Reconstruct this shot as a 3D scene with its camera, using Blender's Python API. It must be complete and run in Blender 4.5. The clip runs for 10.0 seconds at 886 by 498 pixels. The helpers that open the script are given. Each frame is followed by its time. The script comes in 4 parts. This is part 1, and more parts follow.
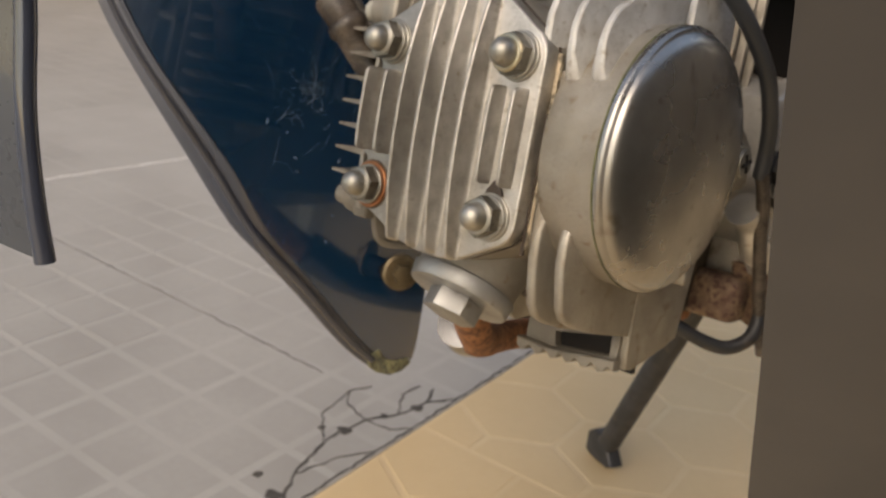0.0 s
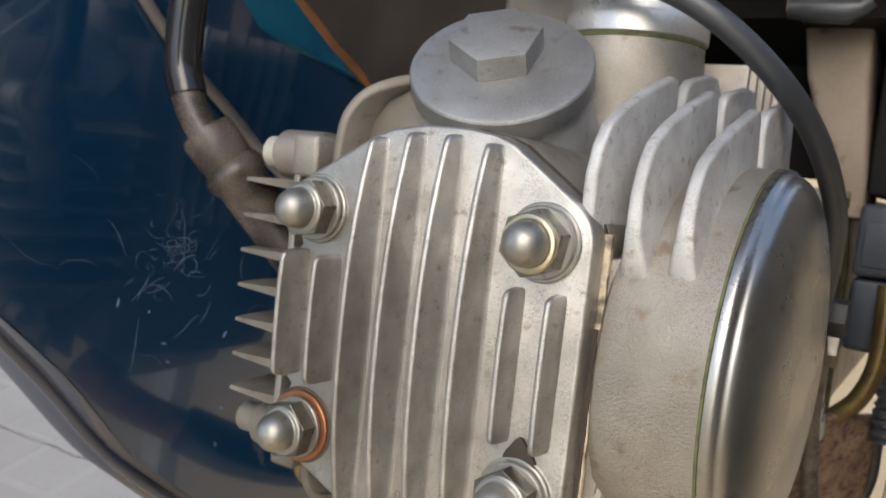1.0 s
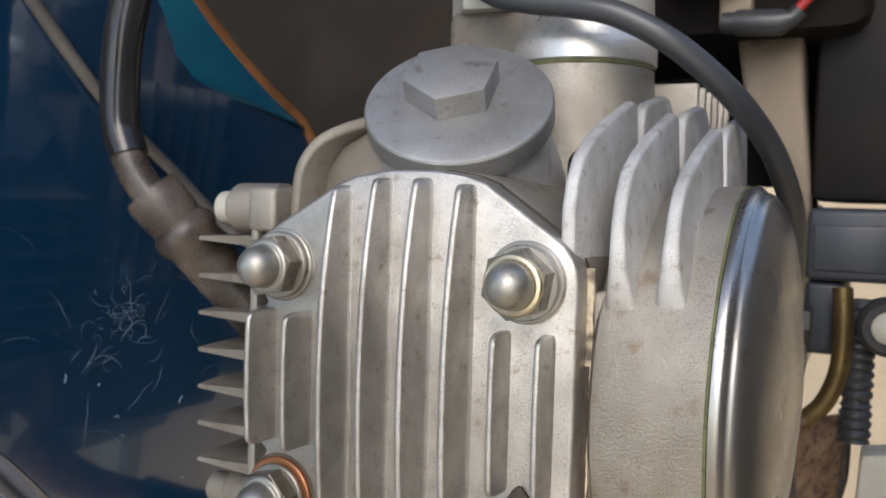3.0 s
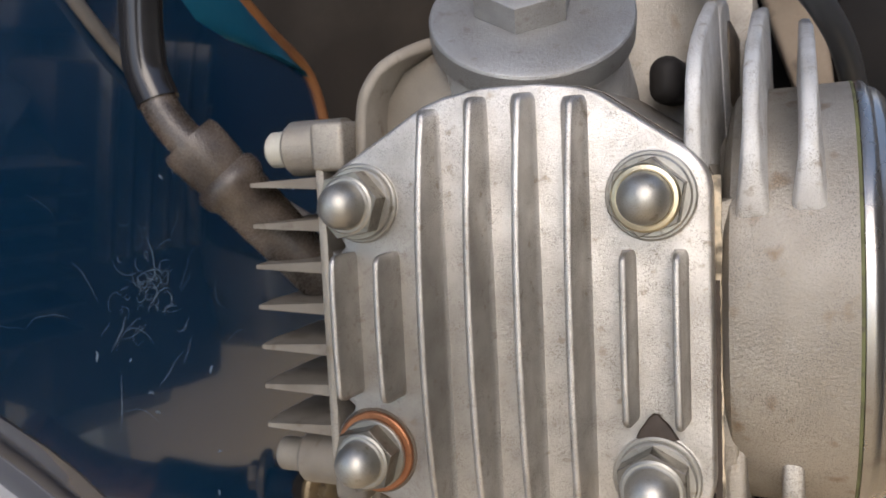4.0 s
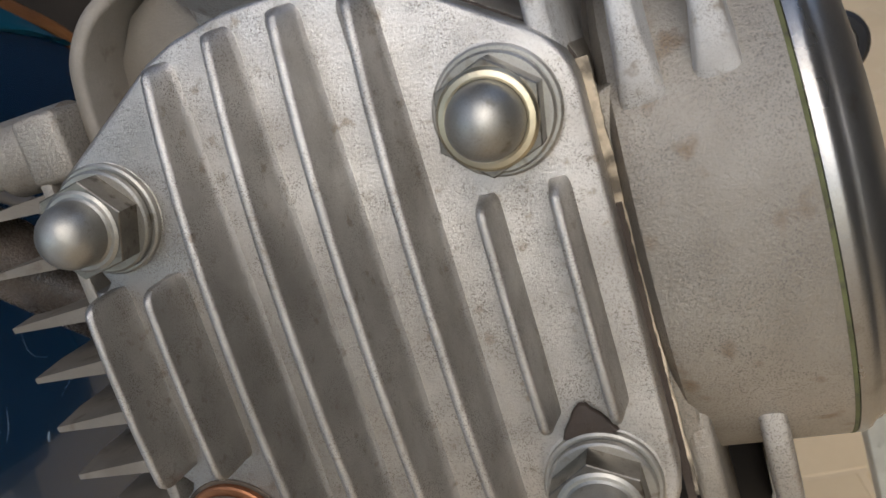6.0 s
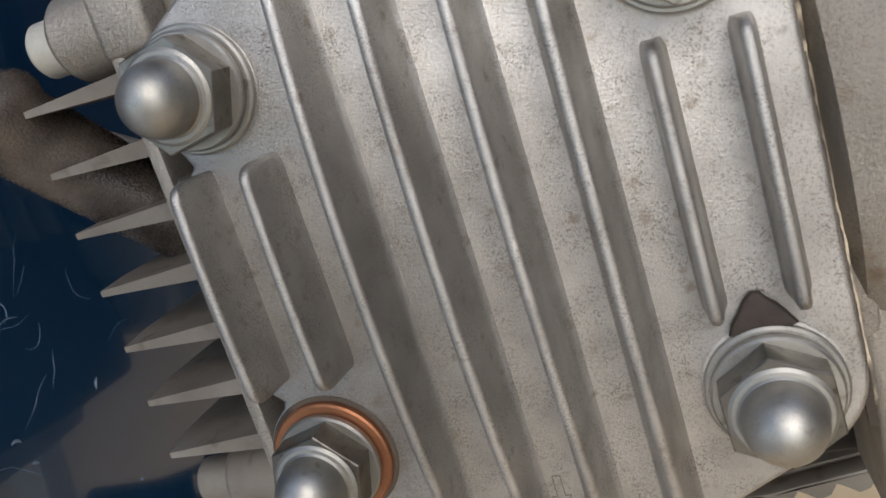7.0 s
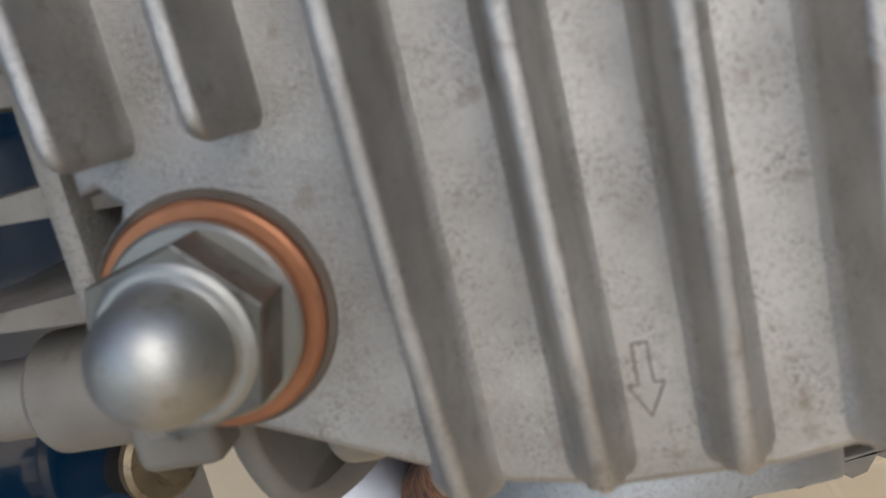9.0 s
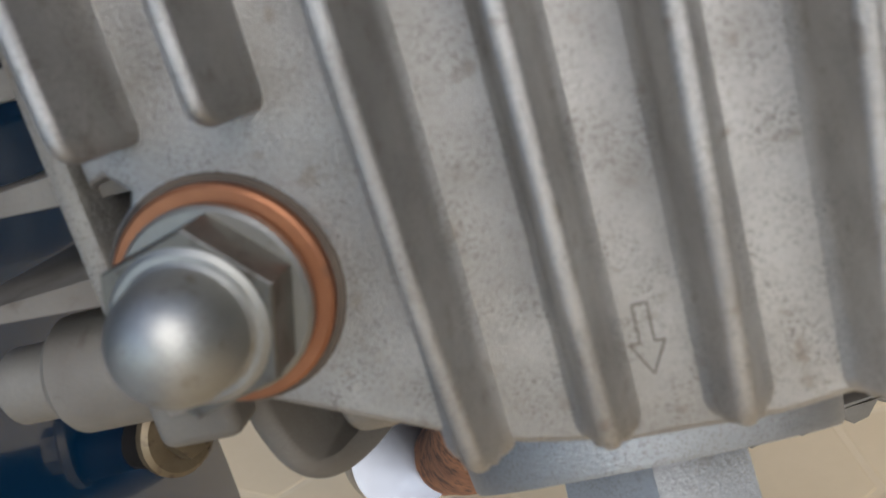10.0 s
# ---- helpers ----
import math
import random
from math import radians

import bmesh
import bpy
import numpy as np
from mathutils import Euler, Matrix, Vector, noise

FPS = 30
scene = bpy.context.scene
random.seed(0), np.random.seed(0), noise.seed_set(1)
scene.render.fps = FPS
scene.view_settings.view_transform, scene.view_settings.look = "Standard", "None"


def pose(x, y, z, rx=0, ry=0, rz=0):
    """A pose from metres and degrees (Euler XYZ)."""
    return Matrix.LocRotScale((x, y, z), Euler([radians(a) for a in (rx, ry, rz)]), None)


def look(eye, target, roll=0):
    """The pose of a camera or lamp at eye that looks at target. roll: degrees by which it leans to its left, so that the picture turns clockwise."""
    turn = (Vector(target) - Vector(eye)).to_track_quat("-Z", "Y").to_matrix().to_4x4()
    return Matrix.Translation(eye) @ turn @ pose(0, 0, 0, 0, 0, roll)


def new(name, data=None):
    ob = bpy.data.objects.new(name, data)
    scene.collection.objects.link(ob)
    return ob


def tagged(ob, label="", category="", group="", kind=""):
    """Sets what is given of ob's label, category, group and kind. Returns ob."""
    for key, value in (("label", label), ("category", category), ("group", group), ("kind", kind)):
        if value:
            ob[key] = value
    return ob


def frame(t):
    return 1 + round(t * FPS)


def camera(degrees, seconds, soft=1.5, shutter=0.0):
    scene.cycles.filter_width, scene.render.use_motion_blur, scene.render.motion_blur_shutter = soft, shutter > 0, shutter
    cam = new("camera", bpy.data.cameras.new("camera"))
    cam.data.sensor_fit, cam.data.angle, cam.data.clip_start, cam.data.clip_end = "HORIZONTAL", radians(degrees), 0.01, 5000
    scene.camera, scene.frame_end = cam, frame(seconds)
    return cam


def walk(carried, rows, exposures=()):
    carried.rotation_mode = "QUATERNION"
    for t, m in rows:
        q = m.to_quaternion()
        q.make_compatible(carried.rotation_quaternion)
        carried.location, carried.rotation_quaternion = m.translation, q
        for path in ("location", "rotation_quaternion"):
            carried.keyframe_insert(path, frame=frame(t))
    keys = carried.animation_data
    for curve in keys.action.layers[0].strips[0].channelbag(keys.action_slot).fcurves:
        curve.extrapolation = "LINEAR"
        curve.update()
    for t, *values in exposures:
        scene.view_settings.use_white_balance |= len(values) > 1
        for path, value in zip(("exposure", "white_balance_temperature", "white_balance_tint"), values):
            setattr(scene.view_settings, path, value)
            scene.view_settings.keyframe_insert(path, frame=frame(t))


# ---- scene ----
from mathutils.bvhtree import BVHTree

# Lengths of the machine are in millimetres, in a frame on its cylinder head:
# x across (to the machine's left), y to the rear along the cylinder, z up square to it.
MM = 0.001
UP = Vector((0.0872, -0.1908, 1.0)).normalized()
ENG = (UP.rotation_difference(Vector((0, 0, 1)))).to_matrix().to_4x4()
ENG = Matrix.Translation((0, 0, 0.3896)) @ ENG


cam = camera(55.1, 10.0, soft=1.5)
cam.data.dof.use_dof, cam.data.dof.focus_distance, cam.data.dof.aperture_fstop = True, 0.110, 60.0
ROWS = [
    (0.0, 172.7, -179.4, -16.9, 80.45, -9.94, 42.77),
    (0.2, 143.5, -151.9, -22.0, 81.74, -9.77, 39.71),
    (0.3, 131.6, -141.7, -20.5, 82.46, -9.16, 38.56),
    (0.4, 118.9, -133.9, -16.4, 83.01, -8.99, 37.26),
    (0.5, 109.6, -128.7, -9.8, 82.88, -8.60, 36.14),
    (0.6, 103.6, -121.4, -4.4, 83.07, -7.71, 36.12),
    (0.7, 99.6, -121.6, 3.1, 82.82, -7.72, 35.20),
    (1.0, 86.3, -124.8, 11.6, 84.23, -6.03, 32.25),
    (1.5, 78.9, -124.0, 13.1, 85.96, -4.25, 30.63),
    (2.0, 78.0, -124.5, 14.2, 86.63, -3.18, 29.47),
    (3.5, 72.7, -123.2, 13.5, 85.40, 0.14, 25.29),
    (4.0, 45.2, -125.1, 8.0, 83.56, 2.88, 22.29),
    (4.5, 27.9, -122.3, 5.9, 83.38, 5.10, 18.89),
    (5.0, 51.6, -104.6, -7.1, 83.66, 8.32, 20.44),
    (5.2, 50.2, -90.4, -0.8, 81.13, 10.36, 17.79),
    (6.5, 35.8, -80.0, 9.9, 75.86, 17.85, 14.15),
    (6.8, 28.2, -78.4, 2.4, 76.1, 17.4, 13.6),
    (7.0, 23.9, -74.7, -2.2, 75.7, 17.3, 14.5),
    (7.2, 18.6, -70.8, -8.2, 75.75, 16.7, 14.2),
    (7.5, 11.4, -58.1, -21.4, 75.77, 15.38, 13.76),
    (8.0, 2.4, -47.8, -30.4, 76.13, 14.15, 11.46),
    (8.5, 0.6, -41.8, -32.4, 76.17, 13.62, 9.65),
    (9.0, -0.1, -40.6, -32.5, 76.66, 13.3, 8.3),
    (9.5, -0.2, -40.5, -32.5, 75.9, 13.3, 8.0),
    (10.0, 0.2, -41.8, -31.7, 74.09, 15.77, 7.75),
]
walk(cam, [(t, ENG @ pose(x * MM, y * MM, z * MM, rx, ry, rz)) for t, x, y, z, rx, ry, rz in ROWS],
     exposures=[(0.0, 0.85, 8700, 13), (0.7, 1.0, 7600, 11), (1.5, 1.08, 6900, 10), (3.5, 1.08, 6950, 11), (4.0, 1.05, 7100, 14), (4.5, 0.82, 7150, 14), (5.0, 1.0, 7100, 14), (6.5, 0.45, 6800, 10), (7.0, 0.70, 6700, 11), (7.5, 1.15, 6400, 10), (8.0, 1.0, 6400, 10), (8.5, 0.9, 6400, 10), (10.0, 0.85, 6300, 9)])

# ---- light ----
world = bpy.data.worlds.new("sky")
scene.world = world
world.use_nodes = True
wn = world.node_tree
sky = wn.nodes.new("ShaderNodeTexSky")
sky.sky_type, sky.sun_disc = "NISHITA", False
sky.sun_elevation, sky.sun_rotation = radians(41), radians(161)
wn.links.new(sky.outputs[0], wn.nodes["Background"].inputs[0])
wn.nodes["Background"].inputs[1].default_value = 0.15
sun = new("sun", bpy.data.lights.new("sun", "SUN"))
sun.data.energy, sun.data.angle, sun.data.color = 0.9, radians(40), (1.0, 0.97, 0.93)
sun.matrix_world = look((0.34, -1.0, 0.92), (0, 0, 0))


# ---- materials ----
def material(name):
    m = bpy.data.materials.new(name)
    m.use_nodes = True
    return m, m.node_tree, m.node_tree.nodes["Principled BSDF"]


def noise_node(nt, scale, detail=6, coords="Object", stretch=None):
    tc = nt.nodes.new("ShaderNodeTexCoord")
    n = nt.nodes.new("ShaderNodeTexNoise")
    n.inputs["Scale"].default_value, n.inputs["Detail"].default_value = scale, detail
    if stretch:
        mp = nt.nodes.new("ShaderNodeMapping")
        mp.inputs["Scale"].default_value = stretch
        nt.links.new(tc.outputs[coords], mp.inputs[0])
        nt.links.new(mp.outputs[0], n.inputs["Vector"])
    else:
        nt.links.new(tc.outputs[coords], n.inputs["Vector"])
    return n


def ramp(nt, source, stops):
    r = nt.nodes.new("ShaderNodeValToRGB")
    els = r.color_ramp.elements
    while len(els) < len(stops):
        els.new(0.5)
    for el, (p, c) in zip(els, stops):
        el.position = p
        el.color = (*c, 1) if len(c) == 3 else c
    nt.links.new(source, r.inputs[0])
    return r


def mixed(nt, fac, a, b, blend="MIX"):
    m = nt.nodes.new("ShaderNodeMix")
    m.data_type, m.blend_type = "RGBA", blend
    for s, v in ((m.inputs[0], fac), (m.inputs[6], a), (m.inputs[7], b)):
        if isinstance(v, (int, float)):
            s.default_value = v
        elif isinstance(v, tuple):
            s.default_value = (*v, 1)
        else:
            nt.links.new(v, s)
    return m.outputs[2]


def bumped(nt, bsdf, height, strength, distance=0.0004):
    b = nt.nodes.new("ShaderNodeBump")
    b.inputs["Strength"].default_value, b.inputs["Distance"].default_value = strength, distance
    nt.links.new(height, b.inputs["Height"])
    nt.links.new(b.outputs[0], bsdf.inputs["Normal"])


def metal(name, light, dark, rough=(0.35, 0.5), metallic=0.8, grain=900, blotch=45, bump=0.25, dirt=None, dirt_at=0.62, pits=0.0):
    """Cast or plated metal: fine grain, broad blotches, and specks or stains of dirt."""
    m, nt, b = material(name)
    big, fine = noise_node(nt, blotch, 6), noise_node(nt, grain, 9)
    fine.inputs["Roughness"].default_value = 0.68
    c = mixed(nt, ramp(nt, big.outputs[0], [(0.35, (0, 0, 0)), (0.7, (1, 1, 1))]).outputs[0], light, dark)
    c = mixed(nt, ramp(nt, fine.outputs[0], [(0.3, (0, 0, 0)), (0.75, (0.45, 0.45, 0.45))]).outputs[0], c, dark)
    if dirt:
        d = noise_node(nt, blotch * 3.3, 8)
        c = mixed(nt, ramp(nt, d.outputs[0], [(dirt_at, (0, 0, 0)), (dirt_at + 0.12, (0.8, 0.8, 0.8))]).outputs[0], c, dirt)
    if pits:
        st = noise_node(nt, 26, 7)
        c = mixed(nt, ramp(nt, st.outputs[0], [(0.46, (0, 0, 0)), (0.72, (0.55, 0.55, 0.55))]).outputs[0], c, tuple(0.52 * q for q in dark))
        sp = noise_node(nt, grain * 2.2, 2)
        patch = noise_node(nt, blotch * 1.7, 4)
        k = mixed(nt, 1.0, ramp(nt, sp.outputs[0], [(0.52, (0, 0, 0)), (0.64, (1, 1, 1))]).outputs[0],
                  ramp(nt, patch.outputs[0], [(0.38, (0.15,) * 3), (0.62, (pits,) * 3)]).outputs[0], "MULTIPLY")
        c = mixed(nt, k, c, (0.22, 0.20, 0.175))
    nt.links.new(c, b.inputs["Base Color"])
    b.inputs["Metallic"].default_value = metallic
    rr = ramp(nt, big.outputs[0], [(0.3, (rough[0],) * 3), (0.7, (rough[1],) * 3)])
    nt.links.new(rr.outputs[0], b.inputs["Roughness"])
    bumped(nt, b, fine.outputs[0], bump, 0.0003)
    return m


def paint(name, colour, worn, rough=0.3, scale=12, scratch=None, bump=0.05, coat=0.0, spec=0.5):
    m, nt, b = material(name)
    big, fine = noise_node(nt, scale, 6), noise_node(nt, scale * 20, 4)
    c = mixed(nt, ramp(nt, big.outputs[0], [(0.4, (0, 0, 0)), (0.75, (1, 1, 1))]).outputs[0], colour, worn)
    if scratch:
        for turn, size in ((0.5, 70), (1.9, 95)):
            w = nt.nodes.new("ShaderNodeTexNoise")
            tc, mp = nt.nodes.new("ShaderNodeTexCoord"), nt.nodes.new("ShaderNodeMapping")
            mp.inputs["Rotation"].default_value = (turn, 0, 0)
            mp.inputs["Scale"].default_value = (1, 14, 0.7)
            nt.links.new(tc.outputs["Object"], mp.inputs[0])
            nt.links.new(mp.outputs[0], w.inputs["Vector"])
            w.inputs["Scale"].default_value, w.inputs["Detail"].default_value = size, 2
            gate = noise_node(nt, 22, 3)
            g = ramp(nt, gate.outputs[0], [(0.6, (0, 0, 0)), (0.72, (1, 1, 1))])
            l = ramp(nt, w.outputs[0], [(0.68, (0, 0, 0)), (0.72, (0.5, 0.5, 0.5))])
            k = mixed(nt, 1.0, g.outputs[0], l.outputs[0], "MULTIPLY")
            c = mixed(nt, k, c, scratch)
    nt.links.new(c, b.inputs["Base Color"])
    rr = ramp(nt, fine.outputs[0], [(0.3, (rough * 0.94,) * 3), (0.7, (min(1, rough * 1.08),) * 3)])
    nt.links.new(rr.outputs[0], b.inputs["Roughness"])
    b.inputs["Coat Weight"].default_value, b.inputs["Coat IOR"].default_value = coat, 1.6
    b.inputs["Specular IOR Level"].default_value = spec
    bumped(nt, b, fine.outputs[0], bump)
    return m


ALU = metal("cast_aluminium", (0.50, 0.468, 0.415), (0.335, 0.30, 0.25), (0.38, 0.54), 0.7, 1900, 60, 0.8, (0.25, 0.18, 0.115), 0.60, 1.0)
DUSTY_SHADED_ALU = metal("dusty_shaded_aluminium", (0.29, 0.265, 0.225), (0.19, 0.165, 0.135), (0.6, 0.75), 0.35, 2400, 80, 0.35, (0.13, 0.10, 0.07), 0.60, 0.5)
COVER_ALU = metal("cover_aluminium", (0.64, 0.62, 0.585), (0.43, 0.41, 0.38), (0.31, 0.45), 0.88, 2900, 150, 0.48, (0.32, 0.27, 0.21), 0.61, 1.0)
POLISHED = metal("polished_aluminium", (0.48, 0.47, 0.455), (0.33, 0.32, 0.30), (0.21, 0.36), 0.9, 2200, 45, 0.12, (0.24, 0.215, 0.18), 0.60, 0.5)
ZINC = metal("zinc_plate", (0.47, 0.455, 0.42), (0.33, 0.32, 0.285), (0.38, 0.51), 0.88, 2600, 150, 0.16, (0.20, 0.17, 0.12), 0.62, 0.4)
DARK_ZINC = metal("dark_zinc", (0.27, 0.25, 0.22), (0.15, 0.14, 0.12), (0.30, 0.44), 1.0, 1500, 200, 0.15, (0.07, 0.055, 0.04), 0.58, 0.3)
CAP_GREY = metal("grey_cap", (0.47, 0.475, 0.475), (0.32, 0.32, 0.315), (0.36, 0.5), 0.7, 1900, 80, 0.55, (0.21, 0.18, 0.145), 0.62, 0.7)
COPPER = metal("copper", (0.38, 0.165, 0.082), (0.25, 0.105, 0.055), (0.42, 0.56), 0.85, 900, 120, 0.15, (0.16, 0.10, 0.07), 0.64)
RUST = metal("rusty_steel", (0.36, 0.25, 0.16), (0.13, 0.075, 0.055), (0.5, 0.75), 0.2, 500, 140, 0.6, (0.09, 0.04, 0.033), 0.5)
RUST_PIPE = metal("rust_orange", (0.42, 0.175, 0.075), (0.16, 0.07, 0.04), (0.75, 0.92), 0.0, 900, 160, 0.35, (0.06, 0.032, 0.022), 0.5)
BLACK_STEEL = metal("black_steel", (0.055, 0.055, 0.06), (0.03, 0.03, 0.03), (0.4, 0.55), 0.2, 500, 60, 0.2, (0.10, 0.08, 0.06), 0.6)
CHROME = metal("chrome", (0.23, 0.24, 0.27), (0.15, 0.155, 0.165), (0.14, 0.25), 1.0, 400, 40, 0.02)
DULL_BRASS = metal("dull_brass", (0.24, 0.185, 0.115), (0.13, 0.10, 0.06), (0.4, 0.55), 0.6, 900, 120, 0.2, (0.07, 0.05, 0.035), 0.56)
BRASS = metal("gold_zinc", (0.27, 0.19, 0.07), (0.10, 0.07, 0.035), (0.35, 0.5), 0.8, 600, 90, 0.2, (0.08, 0.055, 0.035), 0.55)
GASKET = metal("gasket_paper", (0.66, 0.56, 0.42), (0.52, 0.43, 0.31), (0.8, 0.95), 0.0, 900, 55, 0.5, (0.02, 0.017, 0.014), 0.5)
GREEN_GASKET = metal("green_gasket", (0.13, 0.14, 0.05), (0.06, 0.06, 0.03), (0.7, 0.9), 0.0, 700, 200, 0.4, (0.05, 0.04, 0.03), 0.56)
LEAD = paint("glossy_lead", (0.016, 0.016, 0.018), (0.03, 0.03, 0.03), 0.16, 40, None, 0.0)
RUBBER = paint("black_rubber", (0.040, 0.043, 0.048), (0.055, 0.058, 0.063), 0.34, 40, None, 0.0)
BOOT = paint("brown_rubber", (0.045, 0.036, 0.030), (0.14, 0.112, 0.09), 0.27, 130, None, 0.3)
BLUE = paint("blue_plastic", (0.0045, 0.034, 0.088), (0.006, 0.046, 0.112), 0.12, 9, (0.30, 0.38, 0.45), 0.02, 1.0, 1.0)
RIM = paint("grey_plastic", (0.034, 0.041, 0.060), (0.055, 0.063, 0.085), 0.22, 30, None, 0.0, 0.5)
SHIELD_GREY = paint("dark_grey_plastic", (0.045, 0.043, 0.044), (0.085, 0.076, 0.07), 0.30, 8, None, 0.05)
FENDER_GREY = paint("fender_grey_plastic", (0.045, 0.049, 0.057), (0.075, 0.08, 0.088), 0.28, 14, None, 0.0, 0.4)
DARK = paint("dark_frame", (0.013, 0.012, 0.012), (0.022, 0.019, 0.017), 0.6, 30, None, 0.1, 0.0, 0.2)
PALE = metal("pale_plug", (0.58, 0.57, 0.50), (0.42, 0.40, 0.34), (0.5, 0.65), 0.3, 900, 90, 0.3, (0.2, 0.17, 0.12), 0.66)
DARK_BROWN = metal("dark_brown", (0.055, 0.038, 0.027), (0.028, 0.019, 0.014), (0.5, 0.7), 0.0, 500, 90, 0.8)
ORANGE = paint("rust_edge", (0.30, 0.13, 0.05), (0.18, 0.08, 0.04), 0.6, 60)
CABLE_GREY = paint("grey_sheath", (0.10, 0.097, 0.097), (0.16, 0.155, 0.15), 0.35, 60)
BLUE_GREY = paint("blue_grey_case", (0.035, 0.043, 0.057), (0.055, 0.062, 0.075), 0.4, 20)
DARK_BLUE = paint("dark_blue_case", (0.02, 0.027, 0.04), (0.035, 0.042, 0.055), 0.45, 20)
BROWN_CASE = metal("dusty_brown_case", (0.33, 0.265, 0.20), (0.20, 0.155, 0.115), (0.7, 0.9), 0.0, 700, 30, 0.3, (0.07, 0.05, 0.035), 0.6)
INNER_DARK = paint("dark_inner_panel", (0.024, 0.019, 0.015), (0.05, 0.041, 0.032), 0.6, 20, None, 0.3, 0.0, 0.08)
TEAL = paint("teal_sheen", (0.008, 0.15, 0.25), (0.005, 0.075, 0.15), 0.3, 25)
RED = paint("red_sheath", (0.42, 0.03, 0.03), (0.3, 0.02, 0.02), 0.4, 40)
SCUFF = metal("scuffed_plastic", (0.42, 0.42, 0.22), (0.12, 0.12, 0.10), (0.7, 0.8), 0.0, 600, 160, 0.4, (0.06, 0.06, 0.06), 0.5)
CASE = metal("crankcase_grey", (0.42, 0.39, 0.35), (0.25, 0.22, 0.18), (0.45, 0.6), 0.5, 700, 30, 0.3, (0.12, 0.09, 0.06), 0.6)
# pale oxide, lightened further: skylight on the upper castings is in the colour
PALE_ALU = metal("oxidised_skylit_aluminium", (0.72, 0.72, 0.71), (0.55, 0.54, 0.52), (0.42, 0.56), 0.45, 2600, 120, 0.75, (0.33, 0.28, 0.22), 0.60, 0.9)
GOLD = metal("yellow_zinc", (0.66, 0.59, 0.43), (0.45, 0.39, 0.27), (0.28, 0.42), 1.0, 1500, 150, 0.2)
# dark brown with shade put into it, for recessed places
SHADE_BROWN = metal("shade_brown", (0.12, 0.095, 0.07), (0.07, 0.052, 0.038), (0.7, 0.85), 0.1, 900, 60, 0.4, (0.03, 0.022, 0.016), 0.56)
BRIGHT_ALU = metal("bright_aluminium", (0.78, 0.77, 0.74), (0.60, 0.58, 0.54), (0.26, 0.42), 0.6, 900, 50, 0.2, (0.25, 0.18, 0.13), 0.62, 0.2)


def tile_material(name, light, dark, spread):
    m, nt, b = material(name)
    big, fine = noise_node(nt, 7, 6), noise_node(nt, 160, 4)
    info = nt.nodes.new("ShaderNodeObjectInfo")
    c = mixed(nt, ramp(nt, big.outputs[0], [(0.35, (0, 0, 0)), (0.7, (1, 1, 1))]).outputs[0], light, dark)
    c = mixed(nt, ramp(nt, fine.outputs[0], [(0.35, (0, 0, 0)), (0.8, (0.4, 0.4, 0.4))]).outputs[0], c, dark)
    tone = ramp(nt, info.outputs["Random"], [(0, (1 - spread,) * 3), (1, (1, 1, 1))])
    c = mixed(nt, 1.0, c, tone.outputs[0], "MULTIPLY")
    nt.links.new(c, b.inputs["Base Color"])
    b.inputs["Roughness"].default_value = 0.55
    bumped(nt, b, fine.outputs[0], 0.2)
    return m


GREY_TILE = tile_material("grey_tile", (0.40, 0.382, 0.352), (0.325, 0.307, 0.28), 0.06)
GROUT = tile_material("grout", (0.415, 0.397, 0.367), (0.35, 0.332, 0.305), 0.0)
YELLOW_TILE = tile_material("yellow_tile", (0.70, 0.52, 0.30), (0.63, 0.455, 0.25), 0.05)
CREAM = tile_material("cream_joint", (0.70, 0.535, 0.32), (0.63, 0.465, 0.27), 0.03)
CONCRETE = tile_material("concrete", (0.36, 0.35, 0.33), (0.27, 0.26, 0.25), 0.0)
BROWN_WALL = tile_material("brown_wall", (0.28, 0.20, 0.15), (0.22, 0.15, 0.11), 0.0)
TAN_WALL = tile_material("tan_wall", (0.11, 0.085, 0.063), (0.085, 0.065, 0.048), 0.0)
WHITE_WALL = tile_material("white_wall", (0.74, 0.72, 0.68), (0.66, 0.64, 0.6), 0.0)
SCRATCH = paint("scratched_plastic", (0.15, 0.21, 0.27), (0.08, 0.14, 0.21), 0.6, 60)
CRACK = paint("crack_dirt", (0.055, 0.05, 0.045), (0.10, 0.09, 0.08), 0.9, 40)


# ---- mesh helpers (millimetres) ----
def thing(name, label, category, base=(0, 0, 0), group="", kind=""):
    ob = new(name)
    ob.empty_display_size = 0.02
    ob.matrix_world = ENG @ Matrix.Translation(Vector(base) * MM)
    ob["base"] = base
    return tagged(ob, label, category, group, kind)


def root_of(ob):
    while ob.parent:
        ob = ob.parent
    return ob


def part(name, bm, mat, parent, label="", sharp=32):
    """One mesh under a thing or a part; bm is in millimetres of the machine's frame."""
    base = Vector(root_of(parent)["base"])
    bmesh.ops.remove_doubles(bm, verts=bm.verts, dist=0.002)
    bmesh.ops.recalc_face_normals(bm, faces=bm.faces)
    for v in bm.verts:
        v.co = (v.co - base) * MM
    me = bpy.data.meshes.new(name)
    bm.to_mesh(me)
    bm.free()
    for p in me.polygons:
        p.use_smooth = True
    me.set_sharp_from_angle(angle=radians(sharp))
    me.materials.append(mat)
    ob = new(name, me)
    ob.parent = parent
    return tagged(ob, label)


def frame_of(axis, hint=(0, 0, 1)):
    w = Vector(axis).normalized()
    h = Vector(hint)
    if abs(w.dot(h)) > 0.95:
        h = Vector((1, 0, 0))
    u = h.cross(w).normalized()
    return u, w.cross(u), w


